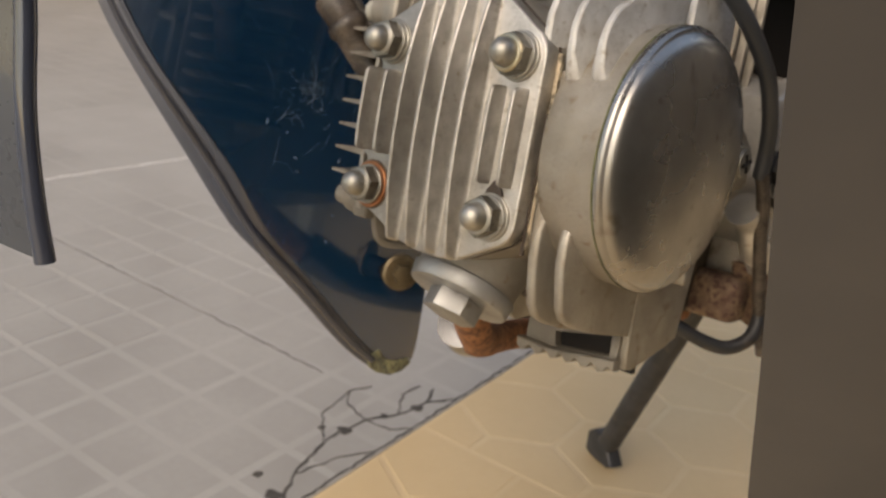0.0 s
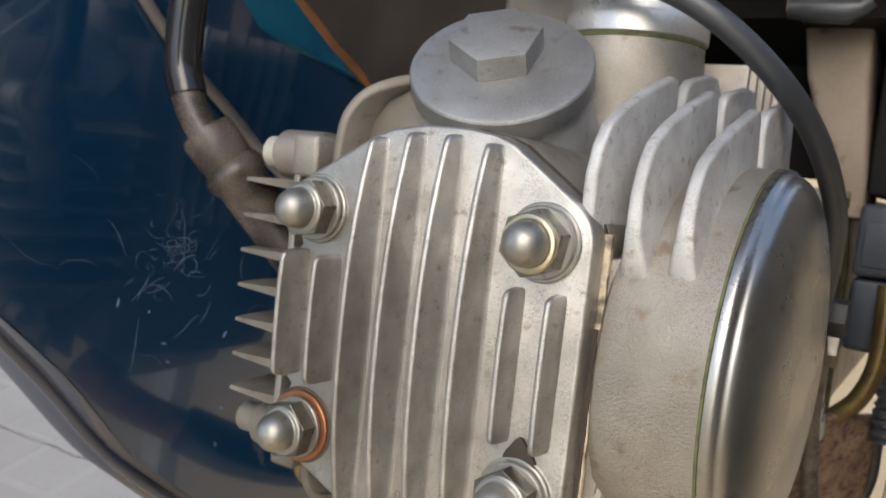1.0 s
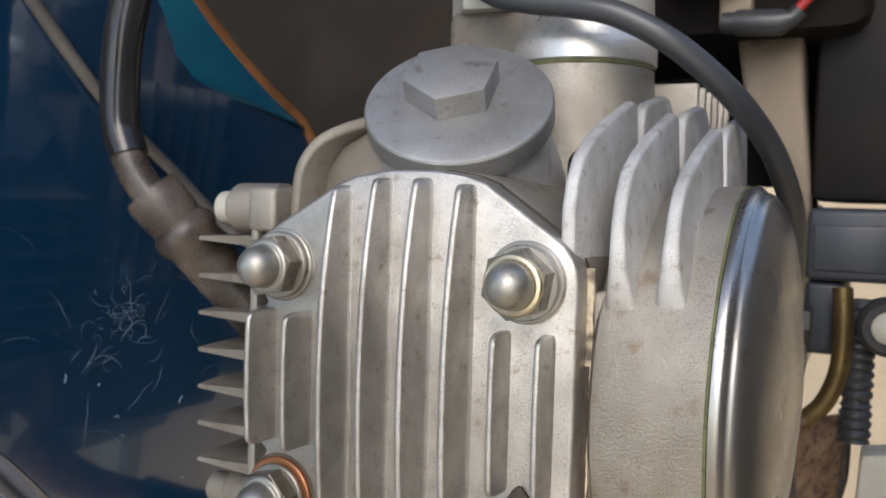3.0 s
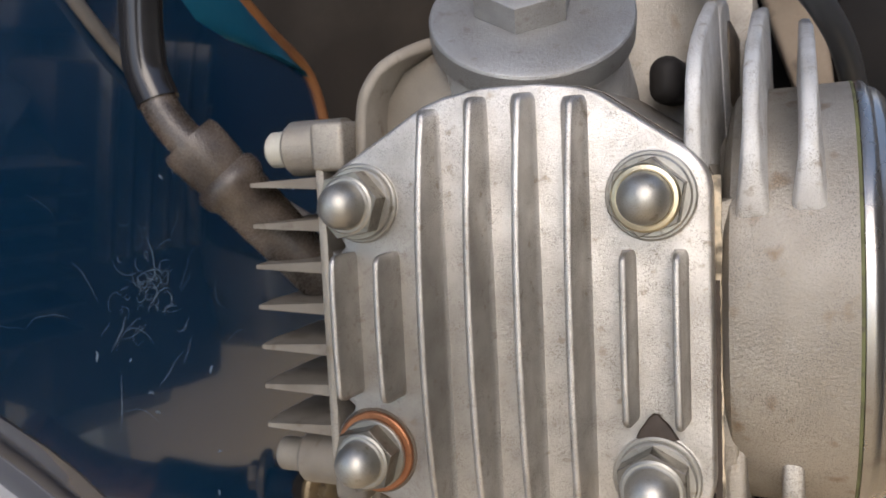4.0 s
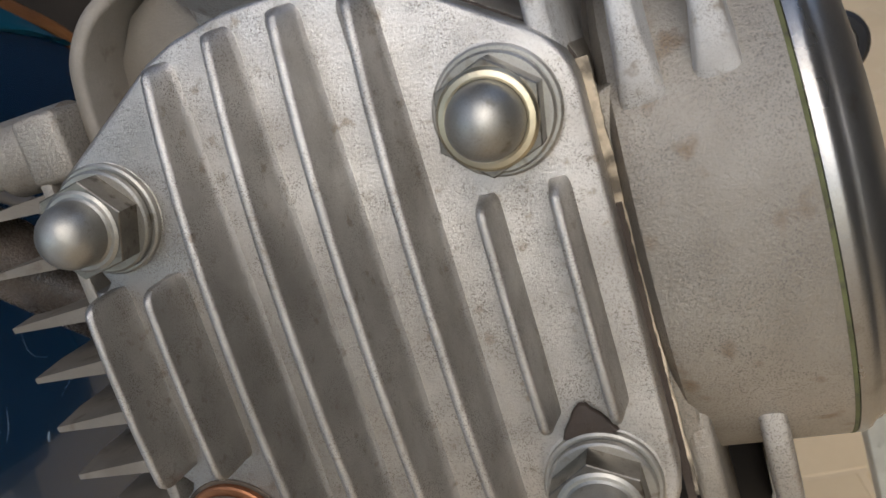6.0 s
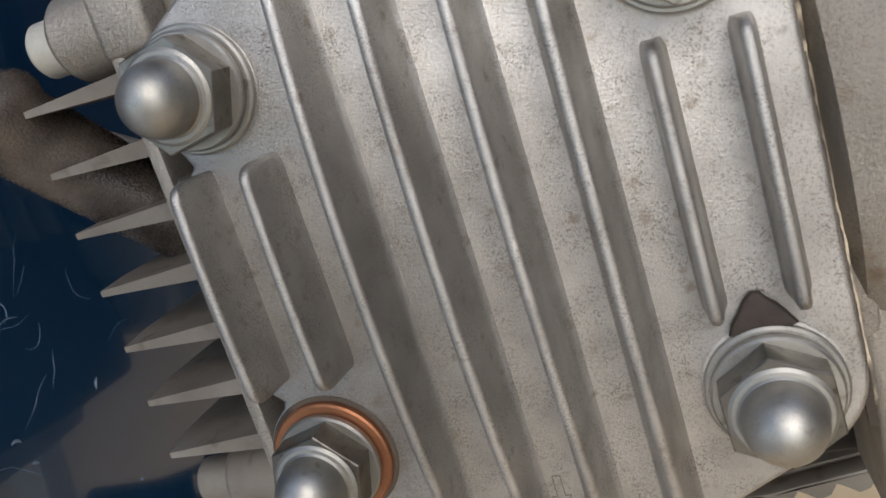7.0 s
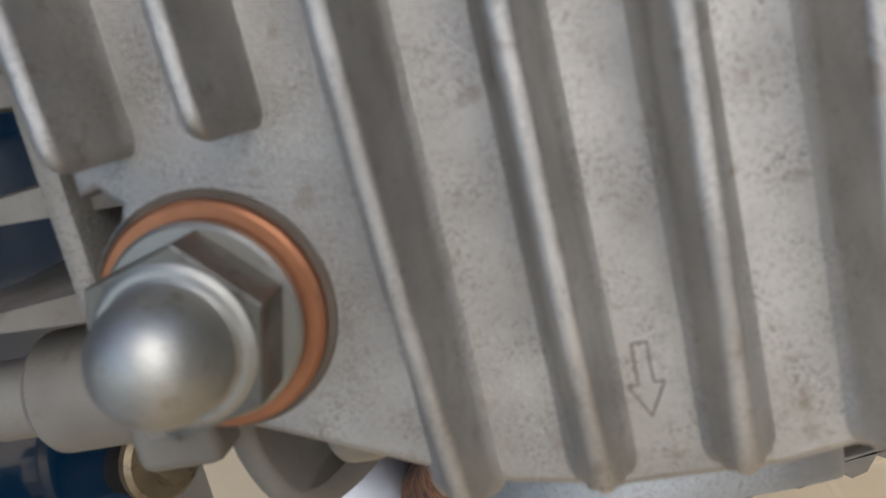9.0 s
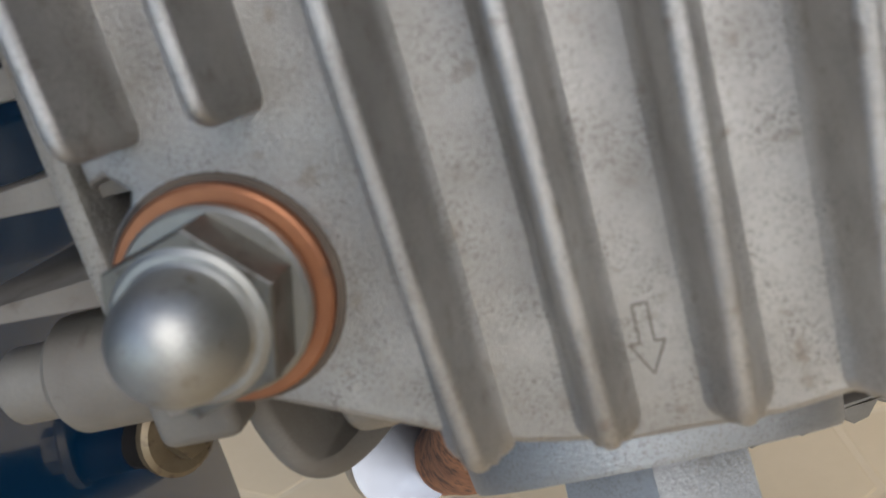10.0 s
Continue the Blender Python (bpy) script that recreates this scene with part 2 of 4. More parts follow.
def lathe(bm, profile, centre, axis, seg=48, hint=(0, 0, 1), close=True):
    """Rings (r, h) turned about an axis; r 0 closes to a point."""
    u, v, w = frame_of(axis, hint)
    c = Vector(centre)
    rings = []
    for r, h in profile:
        if r < 1e-4:
            rings.append([bm.verts.new(c + w * h)])
        else:
            rings.append([bm.verts.new(c + w * h + (u * math.cos(a) + v * math.sin(a)) * r) for a in (2 * math.pi * k / seg for k in range(seg))])
    for a, b in zip(rings, rings[1:]):
        for k in range(seg):
            q = [a[k % len(a)], a[(k + 1) % len(a)], b[(k + 1) % len(b)], b[k % len(b)]]
            q = list(dict.fromkeys(q))
            if len(q) > 2:
                bm.faces.new(q)
    if close:
        for ring in (rings[0], rings[-1]):
            if len(ring) > 2:
                bm.faces.new(ring)
    return bm


def prism(bm, outline, origin, u, v, depth, bevel=0.0, seg=2):
    """An outline in the plane (u, v) pushed out by depth along u x v, its edges rounded."""
    u, v = Vector(u), Vector(v)
    w = u.cross(v).normalized()
    o = Vector(origin)
    a = [bm.verts.new(o + u * p + v * q) for p, q in outline]
    b = [bm.verts.new(o + u * p + v * q + w * depth) for p, q in outline]
    n = len(a)
    fs = [bm.faces.new(a), bm.faces.new(b)]
    fs += [bm.faces.new((a[k], a[(k + 1) % n], b[(k + 1) % n], b[k])) for k in range(n)]
    bmesh.ops.recalc_face_normals(bm, faces=fs)
    if bevel:
        es = list({ed for f in fs[:2] for ed in f.edges})
        bmesh.ops.bevel(bm, geom=es, offset=bevel, segments=seg, affect="EDGES", profile=0.5, clamp_overlap=True)
    return bm


def box(bm, lo, hi, bevel=0.6, seg=2):
    m = Matrix.Translation((Vector(lo) + Vector(hi)) / 2) @ Matrix.Diagonal((*(Vector(hi) - Vector(lo)), 1))
    r = bmesh.ops.create_cube(bm, size=1, matrix=m)
    if bevel:
        es = list({ed for v in r["verts"] for ed in v.link_edges})
        bmesh.ops.bevel(bm, geom=es, offset=bevel, segments=seg, affect="EDGES", profile=0.5, clamp_overlap=True)
    return bm


def spline(points, steps=8):
    """A smooth line through points."""
    p = [Vector(q) for q in points]
    p = [2 * p[0] - p[1]] + p + [2 * p[-1] - p[-2]]
    out = []
    for i in range(1, len(p) - 2):
        for k in range(steps):
            t = k / steps
            a, b, c, d = p[i - 1 : i + 3]
            out.append(0.5 * (2 * b + (c - a) * t + (2 * a - 5 * b + 4 * c - d) * t * t + (3 * b - a - 3 * c + d) * t**3))
    return out + [p[-2]]


def tube(bm, line, radius, seg=20):
    """A round bar along a line; radius: a number or a function of 0..1."""
    line = [Vector(q) for q in line]
    n = len(line)
    u = None
    rings = []
    for i, q in enumerate(line):
        w = (line[min(i + 1, n - 1)] - line[max(i - 1, 0)]).normalized()
        if u is None:
            u = frame_of(w)[0]
        u = (u - w * u.dot(w)).normalized()
        v = w.cross(u)
        r = radius(i / (n - 1)) if callable(radius) else radius
        rings.append([bm.verts.new(q + (u * math.cos(a) + v * math.sin(a)) * r) for a in (2 * math.pi * k / seg for k in range(seg))])
    for a, b in zip(rings, rings[1:]):
        for k in range(seg):
            bm.faces.new((a[k], a[(k + 1) % seg], b[(k + 1) % seg], b[k]))
    bm.faces.new(rings[0])
    bm.faces.new(rings[-1])
    return bm


def arc(cx, cz, r, a0, a1, n=8):
    return [(cx + r * math.cos(radians(a0 + (a1 - a0) * k / n)), cz + r * math.sin(radians(a0 + (a1 - a0) * k / n))) for k in range(n + 1)]


# ---- floor and surroundings ----
TURN = radians(8.5)
ALONG, ACROSS = Vector((-math.sin(TURN), math.cos(TURN), 0)), Vector((math.cos(TURN), math.sin(TURN), 0))
CORNER = Vector((-0.273, 0.313, 0))


def flat_mesh(name, bm, mat, parent=None, sharp=30):
    bmesh.ops.recalc_face_normals(bm, faces=bm.faces)
    me = bpy.data.meshes.new(name)
    bm.to_mesh(me)
    bm.free()
    me.materials.append(mat)
    ob = new(name, me)
    ob.parent = parent
    return ob


bm = bmesh.new()
box(bm, (-60, -60, -0.3), (60, 60, -0.012), 0)
ground = tagged(flat_mesh("ground", bm, CONCRETE), "plain grey concrete ground around the tiled yard", "ground", kind="structure")

bm = bmesh.new()
box(bm, (-3.3, -2.2, -0.012), (0.0, 3.1, -0.0021), 0)
bed = flat_mesh("pavement", bm, GROUT)
bed.matrix_world = Matrix.Translation(CORNER) @ Matrix.Rotation(TURN, 4, "Z")
tagged(bed, "grey embossed outdoor floor tiles with pale joints", "pavement", kind="structure")
bm = bmesh.new()
box(bm, (0.0, -2.2, -0.012), (3.0, 3.1, -0.0035), 0)
bed2 = flat_mesh("floor", bm, CREAM)
bed2.matrix_world = bed.matrix_world
tagged(bed2, "yellow floor tiles with a cream hexagon pattern", "floor", kind="structure")


def bump_cell(bm, outline, low, high, inset):
    """A raised flat cell with sloping sides."""
    c = Vector((sum(p[0] for p in outline), sum(p[1] for p in outline), 0)) / len(outline)
    a = [bm.verts.new((x, y, low)) for x, y in outline]
    b = []
    for x, y in outline:
        d = Vector((x, y, 0)) - c
        d *= 1 - inset / d.length
        b.append(bm.verts.new((c.x + d.x, c.y + d.y, high)))
    n = len(a)
    for k in range(n):
        bm.faces.new((a[k], a[(k + 1) % n], b[(k + 1) % n], b[k]))
    bm.faces.new(b)


def grey_tile_mesh():
    bm = bmesh.new()
    c, g = 0.3 / 5, 0.0032
    for i in range(5):
        for j in range(5):
            x, y = i * c, j * c
            bump_cell(bm, [(x + g, y + g), (x + c - g, y + g), (x + c - g, y + c - g), (x + g, y + c - g)], -0.0023, -0.0018, 0.0015)
    me = bpy.data.meshes.new("tile")
    bm.to_mesh(me)
    bm.free()
    me.materials.append(GREY_TILE)
    return me


def clip_half(poly, nx, ny, c):
    out = []
    for (x0, y0), (x1, y1) in zip(poly, poly[1:] + poly[:1]):
        d0, d1 = nx * x0 + ny * y0 - c, nx * x1 + ny * y1 - c
        if d0 <= 0:
            out.append((x0, y0))
        if d0 * d1 < 0:
            t = d0 / (d0 - d1)
            out.append((x0 + (x1 - x0) * t, y0 + (y1 - y0) * t))
    return out


def yellow_tile_mesh():
    bm = bmesh.new()
    side, r = 0.3, 0.06
    g = 0.0026
    w = r * math.sqrt(3)
    for i in range(-1, 6):
        for j in range(-1, 7):
            cx, cy = (i + (j % 2) / 2) * w, j * 1.5 * r
            poly = [(cx + (r - g) * math.sin(radians(60 * k)), cy + (r - g) * math.cos(radians(60 * k))) for k in range(6)]
            for nx, ny, c in ((-1, 0, -0.002), (1, 0, side - 0.002), (0, -1, -0.002), (0, 1, side - 0.002)):
                poly = clip_half(poly, nx, ny, c)
                if len(poly) < 3:
                    break
            if len(poly) > 2:
                area = sum(a[0] * b[1] - a[1] * b[0] for a, b in zip(poly, poly[1:] + poly[:1]))
                if abs(area) > 2e-4:
                    bump_cell(bm, poly, -0.0037, -0.0031, 0.0012)
    me = bpy.data.meshes.new("tile")
    bm.to_mesh(me)
    bm.free()
    me.materials.append(YELLOW_TILE)
    return me


grey_me, yellow_me = grey_tile_mesh(), yellow_tile_mesh()
for i in range(-11, 0):
    for j in range(-7, 10):
        t = new("tile", grey_me)
        t.parent = bed
        t.location = (i * 0.3 + random.uniform(-0.0006, 0.0006), j * 0.3 - 0.05, random.uniform(-0.0004, 0.0004))
for i in range(0, 9):
    for j in range(-7, 9):
        t = new("tile", yellow_me)
        t.parent = bed2
        t.location = (i * 0.3 + 0.001, j * 0.3, random.uniform(-0.0003, 0.0003))


def crack(points, width, mat=CRACK):
    """A jagged dirt-filled crack in the paving, in the tiles' own plan."""
    bm = bmesh.new()
    rnd = random.Random(len(points) * 31 + int(points[0][0] * 1e4))
    line = []
    for (x0, y0), (x1, y1) in zip(points, points[1:]):
        n = max(2, int(math.hypot(x1 - x0, y1 - y0) / 0.006))
        line += [(x0 + (x1 - x0) * k / n + rnd.uniform(-0.0014, 0.0014), y0 + (y1 - y0) * k / n + rnd.uniform(-0.0014, 0.0014)) for k in range(n)]
    line.append(points[-1])
    top = []
    for i, (x, y) in enumerate(line):
        x1, y1 = line[min(i + 1, len(line) - 1)]
        x0, y0 = line[max(i - 1, 0)]
        d = Vector((y0 - y1, x1 - x0, 0)).normalized() * width * rnd.uniform(0.35, 1.0) * (0.35 if i in (0, len(line) - 1) else 1)
        top.append([bm.verts.new((x + d.x * q, y + d.y * q, z)) for q, z in ((-1, -0.0032), (-0.7, -0.0013), (0.7, -0.0013), (1, -0.0032))])
    for a, b in zip(top, top[1:]):
        for k in range(3):
            bm.faces.new((a[k], a[k + 1], b[k + 1], b[k]))
    flat_mesh("crack" if mat is CRACK else "joint", bm, mat, bed)


crack([(-0.003, -0.6), (-0.003, 0.9)], 0.0016)
for cx, cy, r in ((-0.043, -0.055, 0.007), (-0.033, -0.012, 0.005), (-0.060, -0.066, 0.004), (-0.022, -0.16, 0.010), (-0.016, -0.255, 0.012), (-0.05, -0.15, 0.005), (-0.02, 0.02, 0.007)):
    bm = bmesh.new()
    rr = random.Random(int(cx * 1e5))
    vs = [bm.verts.new((cx + r * rr.uniform(0.4, 1.1) * math.cos(0.6 * k), cy + r * rr.uniform(0.4, 1.1) * math.sin(0.6 * k), -0.00115)) for k in range(10)]
    low = [bm.verts.new((q.co.x, q.co.y, -0.003)) for q in vs]
    bm.faces.new(vs)
    for k in range(10):
        bm.faces.new((vs[k], vs[(k + 1) % 10], low[(k + 1) % 10], low[k]))
    flat_mesh("chip", bm, CRACK, bed)
inv = bed.matrix_world.inverted()
for a, b, w, m in (((-1.1, 0.30), (-1.19, 1.4), 0.0035, WHITE_WALL), ((-1.15, 0.19), (-0.40, 0.30), 0.0006, CRACK), ((-0.30, -0.9), (-1.6, -0.9), 0.0016, CRACK)):
    p, q = inv @ Vector((*a, 0)), inv @ Vector((*b, 0))
    crack([(p.x, p.y), (q.x, q.y)], w, m)
crack([(-0.006, -0.17), (-0.03, -0.13), (-0.045, -0.08), (-0.042, -0.03), (-0.025, 0.0), (-0.02, 0.035), (-0.004, 0.06)], 0.0020)
crack([(-0.045, -0.08), (-0.075, -0.05), (-0.085, 0.0), (-0.075, 0.02)], 0.0010)
crack([(-0.03, -0.13), (-0.02, -0.09), (-0.004, -0.06)], 0.0011)
crack([(-0.042, -0.03), (-0.07, -0.02), (-0.085, 0.0)], 0.0011)
crack([(-0.042, -0.03), (-0.015, -0.025), (-0.003, -0.01)], 0.0010)
crack([(-0.025, 0.0), (-0.045, 0.03), (-0.042, 0.055)], 0.0014)
crack([(-0.02, 0.035), (-0.03, 0.06)], 0.002)
crack([(-0.006, -0.17), (-0.02, -0.24), (-0.012, -0.34)], 0.0030)
crack([(-0.1, -0.35), (-0.03, -0.2), (-0.008, -0.17)], 0.0012)


def wall(name, lo, hi, mat, label):
    bm = bmesh.new()
    box(bm, lo, hi, 0.01)
    ob = flat_mesh(name, bm, mat)
    return tagged(ob, label, "wall", kind="structure")


wall("wall_west", (-3.6, -1.5, -0.012), (-3.35, 7.0, 2.6), BROWN_WALL, "brown plastered boundary wall behind the yard")
wall("wall_north", (-3.35, 5.2, -0.012), (4.0, 5.45, 2.7), WHITE_WALL, "pale plastered house wall behind the motorcycle")
# unseen wall added to dim light and reflections from the right
wall("wall_east", (1.05, -1.2, -0.012), (1.3, 5.2, 1.25), TAN_WALL, "low tan wall, added out of view to darken the right side")

# ---- engine ----
engine = thing("motorcycle_engine", "small horizontal motorcycle engine with a finned aluminium cylinder head", "engine")

CZ = -22.5
FLOOR = 7.6


def cover_outline(grow=0.0):
    g = grow
    up = [(-31.8 - g, CZ), (-31.8 - g, -8.6), (-30.4, -9.0 + g), (-29.2 - g, -7.8), (-29.8 - g, -6.4)]
    up += arc(-25, 0, 7.6 + g, 218, 122, 9)
    up += [(-13.0, 15.8 + g), (-9.0, 17.2 + g), (-2.0, 18.4 + g), (7.5, 18.4 + g), (13.5, 17.5 + g), (17.0, 16.2 + g)]
    up += arc(25, 0, 8.8 + g, 55, 0, 6) + [(33.8 + g, CZ)]
    down = [(x, 2 * CZ - z + (2.3 if z > 10 else 0)) for x, z in reversed(up[1:-1])]
    return up + down


def head_cover():
    bm = bmesh.new()
    prism(bm, cover_outline(), (0, 13.3, 0), (1, 0, 0), (0, 0, 1), 13.3 - FLOOR, 0.9, 3)
    body = part("head_cover", bm, COVER_ALU, engine, "ribbed cast aluminium cover held by four cap nuts")
    # pads under the nuts
    for x, z in ((-25, 0), (25, 0), (-25, -45), (25, -45)):
        bm = bmesh.new()
        r = 7.3 if x > 0 else (7.9 if z < -20 else 7.1)
        lathe(bm, [(r + 0.3, -1.0), (r + 0.2, -0.2), (r - 0.2, 0.05), (r - 0.6, 0.12), (0, 0.12)], (x, FLOOR, z), (0, -1, 0), 48)
        part("nut_pad", bm, COVER_ALU, body, sharp=45)

    def rib(x, z0, z1, crest, drop, width=1.25, foot=FLOOR + 0.3, spread=0.6, fillet=1.0):
        """A cast rib: rounded crest, drafted sides, ends that roll down to the plate."""
        bm = bmesh.new()
        n = 30
        prof = [(math.cos(math.pi * k / 6) * width * 0.5, math.sin(math.pi * k / 6) * width * 0.45) for k in range(7)]
        rows = []
        zm, half = (z0 + z1) / 2, abs(z1 - z0) / 2
        for i in range(n + 1):
            s = -1 + 2 * i / n
            s = math.copysign(1 - (1 - abs(s)) ** 1.7, s)
            z = zm + s * half
            edge = max(0.0, 1 - (1 - abs(s)) * half / 1.6)
            top = crest + drop * abs(s) ** 2.3 + 2.2 * (1 - math.sqrt(max(0, 1 - edge * edge)))
            pinch = 1 - 0.35 * edge**3
            side = [((width * 0.5 + spread + a * fillet) * pinch, max(FLOOR + b, top + width * 0.45 + 0.05)) for a, b in ((1.15, 0.25), (0.5, -0.3), (0.12, -0.9), (-0.1 * spread, -1.7))]
            row = [(x + a, b) for a, b in side]
            row += [(x + p * pinch, top + width * 0.45 - q) for p, q in prof]
            row += [(x - a, b) for a, b in reversed(side)]
            rows.append([bm.verts.new((a, min(b, foot), z)) for a, b in row])
        for a, b in zip(rows, rows[1:]):
            for k in range(len(a) - 1):
                bm.faces.new((a[k], a[k + 1], b[k + 1], b[k]))
        bm.faces.new(rows[0])
        bm.faces.new(rows[-1])
        part("rib", bm, COVER_ALU, body, sharp=55)

    for x, top in ((-11.7, 15.4), (-3.2, 16.9), (5.0, 17.0), (13.3, 16.0)):
        rib(x, top, -60.3, 0.0, 4.6, 1.4)
    for x in (-28.1, -19.7):
        rib(x, -8.6, -34.4, 0.1, 0.5, 1.25, spread=0.3, fillet=0.5)
    for x in (21.2, 29.1):
        rib(x, -8.4, -36.0, 1.8, 0.5, 1.25, spread=0.3, fillet=0.4)
    bm = bmesh.new()
    prism(bm, cover_outline(0.15), (0, 14.4, 0), (1, 0, 0), (0, 0, 1), 1.1)
    part("gasket", bm, DARK_BROWN, body, "dark gasket line round the cover")
    rnd = random.Random(3)
    for lo, hi, mat, text, y in ((-52, 2.5, GASKET, "chipped cream paper gasket", 13.2), (-54, -14, DARK_BROWN, "black oily dirt on the gasket", 12.7)):
        bm = bmesh.new()
        n = 120
        edge = []
        w = 0.0
        for k in range(n + 1):
            w = w * 0.7 + rnd.gauss(0, 0.045)
            edge.append((34.75 + max(-1.0, min(0.3, w)) - (0.3 + 0.5 * max(0, w) if mat is DARK_BROWN else 0), lo + (hi - lo) * k / n))
        prism(bm, [(33.4, lo)] + edge + [(33.4, hi)], (0, y + 1.1, 0), (1, 0, 0), (0, 0, 1), 1.1)
        part("gasket", bm, mat, body, text)
    # the cast arrow, a thin raised outline
    bm = bmesh.new()
    outline = [(-0.45, 3.8), (0.45, 3.8), (0.45, 1.2), (1.1, 1.2), (0, -1.0), (-1.1, 1.2), (-0.45, 1.2)]
    for (p, q), (p2, q2) in zip(outline, outline[1:] + outline[:1]):
        tube(bm, [(0.3 + p, FLOOR - 0.02, -55.5 + q), (0.3 + p2, FLOOR - 0.02, -55.5 + q2)], 0.08, 6)
    part("arrow_mark", bm, DUSTY_SHADED_ALU, body, "small raised arrow pointing down")
    # dark brown patch above the lower nut
    bm = bmesh.new()
    prism(bm, [(21.8, -38.6), (22.3, -37.4), (23.2, -36.2), (23.8, -35.2), (24.7, -34.4), (25.5, -34.5), (26.1, -35.3), (26.9, -36.0), (27.6, -37.0), (28.5, -38.4), (25.2, -39.6)], (0, FLOOR + 0.2, 0), (1, 0, 0), (0, 0, 1), 1.2, 0.5)
    part("dark_brown", bm, DARK_BROWN, body, "dark brown patch")
    return body


head_cover()


def cap_nut(x, z, copper=False, turn=0.0, gold=False):
    """Domed nut on two washers, standing on its pad."""
    bm = bmesh.new()
    u = [(6.0 * math.cos(radians(60 * k + turn)), 6.0 * math.sin(radians(60 * k + turn))) for k in range(6)]
    dome = [(3.9 * math.cos(radians(a)), 1.9 + 3.9 * math.sin(radians(a))) for a in range(6, 90, 6)]
    lathe(bm, [(5.05, -0.06), (4.95, 0.25), (4.6, 0.5), (4.2, 0.55), (3.95, 0.8), (3.95, 1.3)] + dome + [(0, 5.8)], (x, 1.7, z), (0, -1, 0), 48)
    nut = part("cap_nut", bm, ZINC, engine, "satin zinc-plated domed cap nut", 28)
    if gold:
        bm = bmesh.new()
        lathe(bm, [(4.0, 0.1), (4.05, 0.95), (4.3, 1.02), (4.85, 0.9), (5.15, 0.6), (5.2, -0.1)], (x, 1.7, z), (0, -1, 0), 48)
        part("collar", bm, GOLD, nut, "bright yellow-plated collar", 28)
    # flanks get a darker zinc: their dark reflections are in the colour
    bm = bmesh.new()
    prism(bm, u, (x, 5.2, z), (1, 0, 0), (0, 0, 1), 3.7, 0.12, 1)
    part("hexagon", bm, DARK_ZINC, nut, "hexagon flanks, dark reflections put into the colour", 28)
    bm = bmesh.new()
    lathe(bm, [(6.2, 0), (6.35, 0.2), (6.35, 0.9), (6.1, 1.15), (0, 1.15)], (x, 6.25, z), (0, -1, 0), 48)
    part("washer", bm, ZINC, nut)
    bm = bmesh.new()
    w = 7.4 if copper else 6.95
    lathe(bm, [(w - 0.25, 0), (w, 0.2), (w, 0.95), (w - 0.25, 1.15), (0, 1.15)], (x, 7.5, z), (0, -1, 0), 48)
    if copper:
        # thin dark ring drawn in for the shadow at the washer's edge
        dirt = bmesh.new()
        lathe(dirt, [(7.1, 0), (7.95, 0), (7.8, 0.16), (7.1, 0.2)], (x, 7.53, z), (0, -1, 0), 48)
        part("shade_ring", dirt, SHADE_BROWN, nut, "dark ring for the shade round the washer")
    part("washer", bm, COPPER if copper else ZINC, nut, "copper sealing washer" if copper else "")
    return nut


cap_nut(-25, 0, turn=10)
cap_nut(25, 0, turn=20, gold=True)
cap_nut(-25, -45, True, turn=14)
cap_nut(25, -45, turn=32)


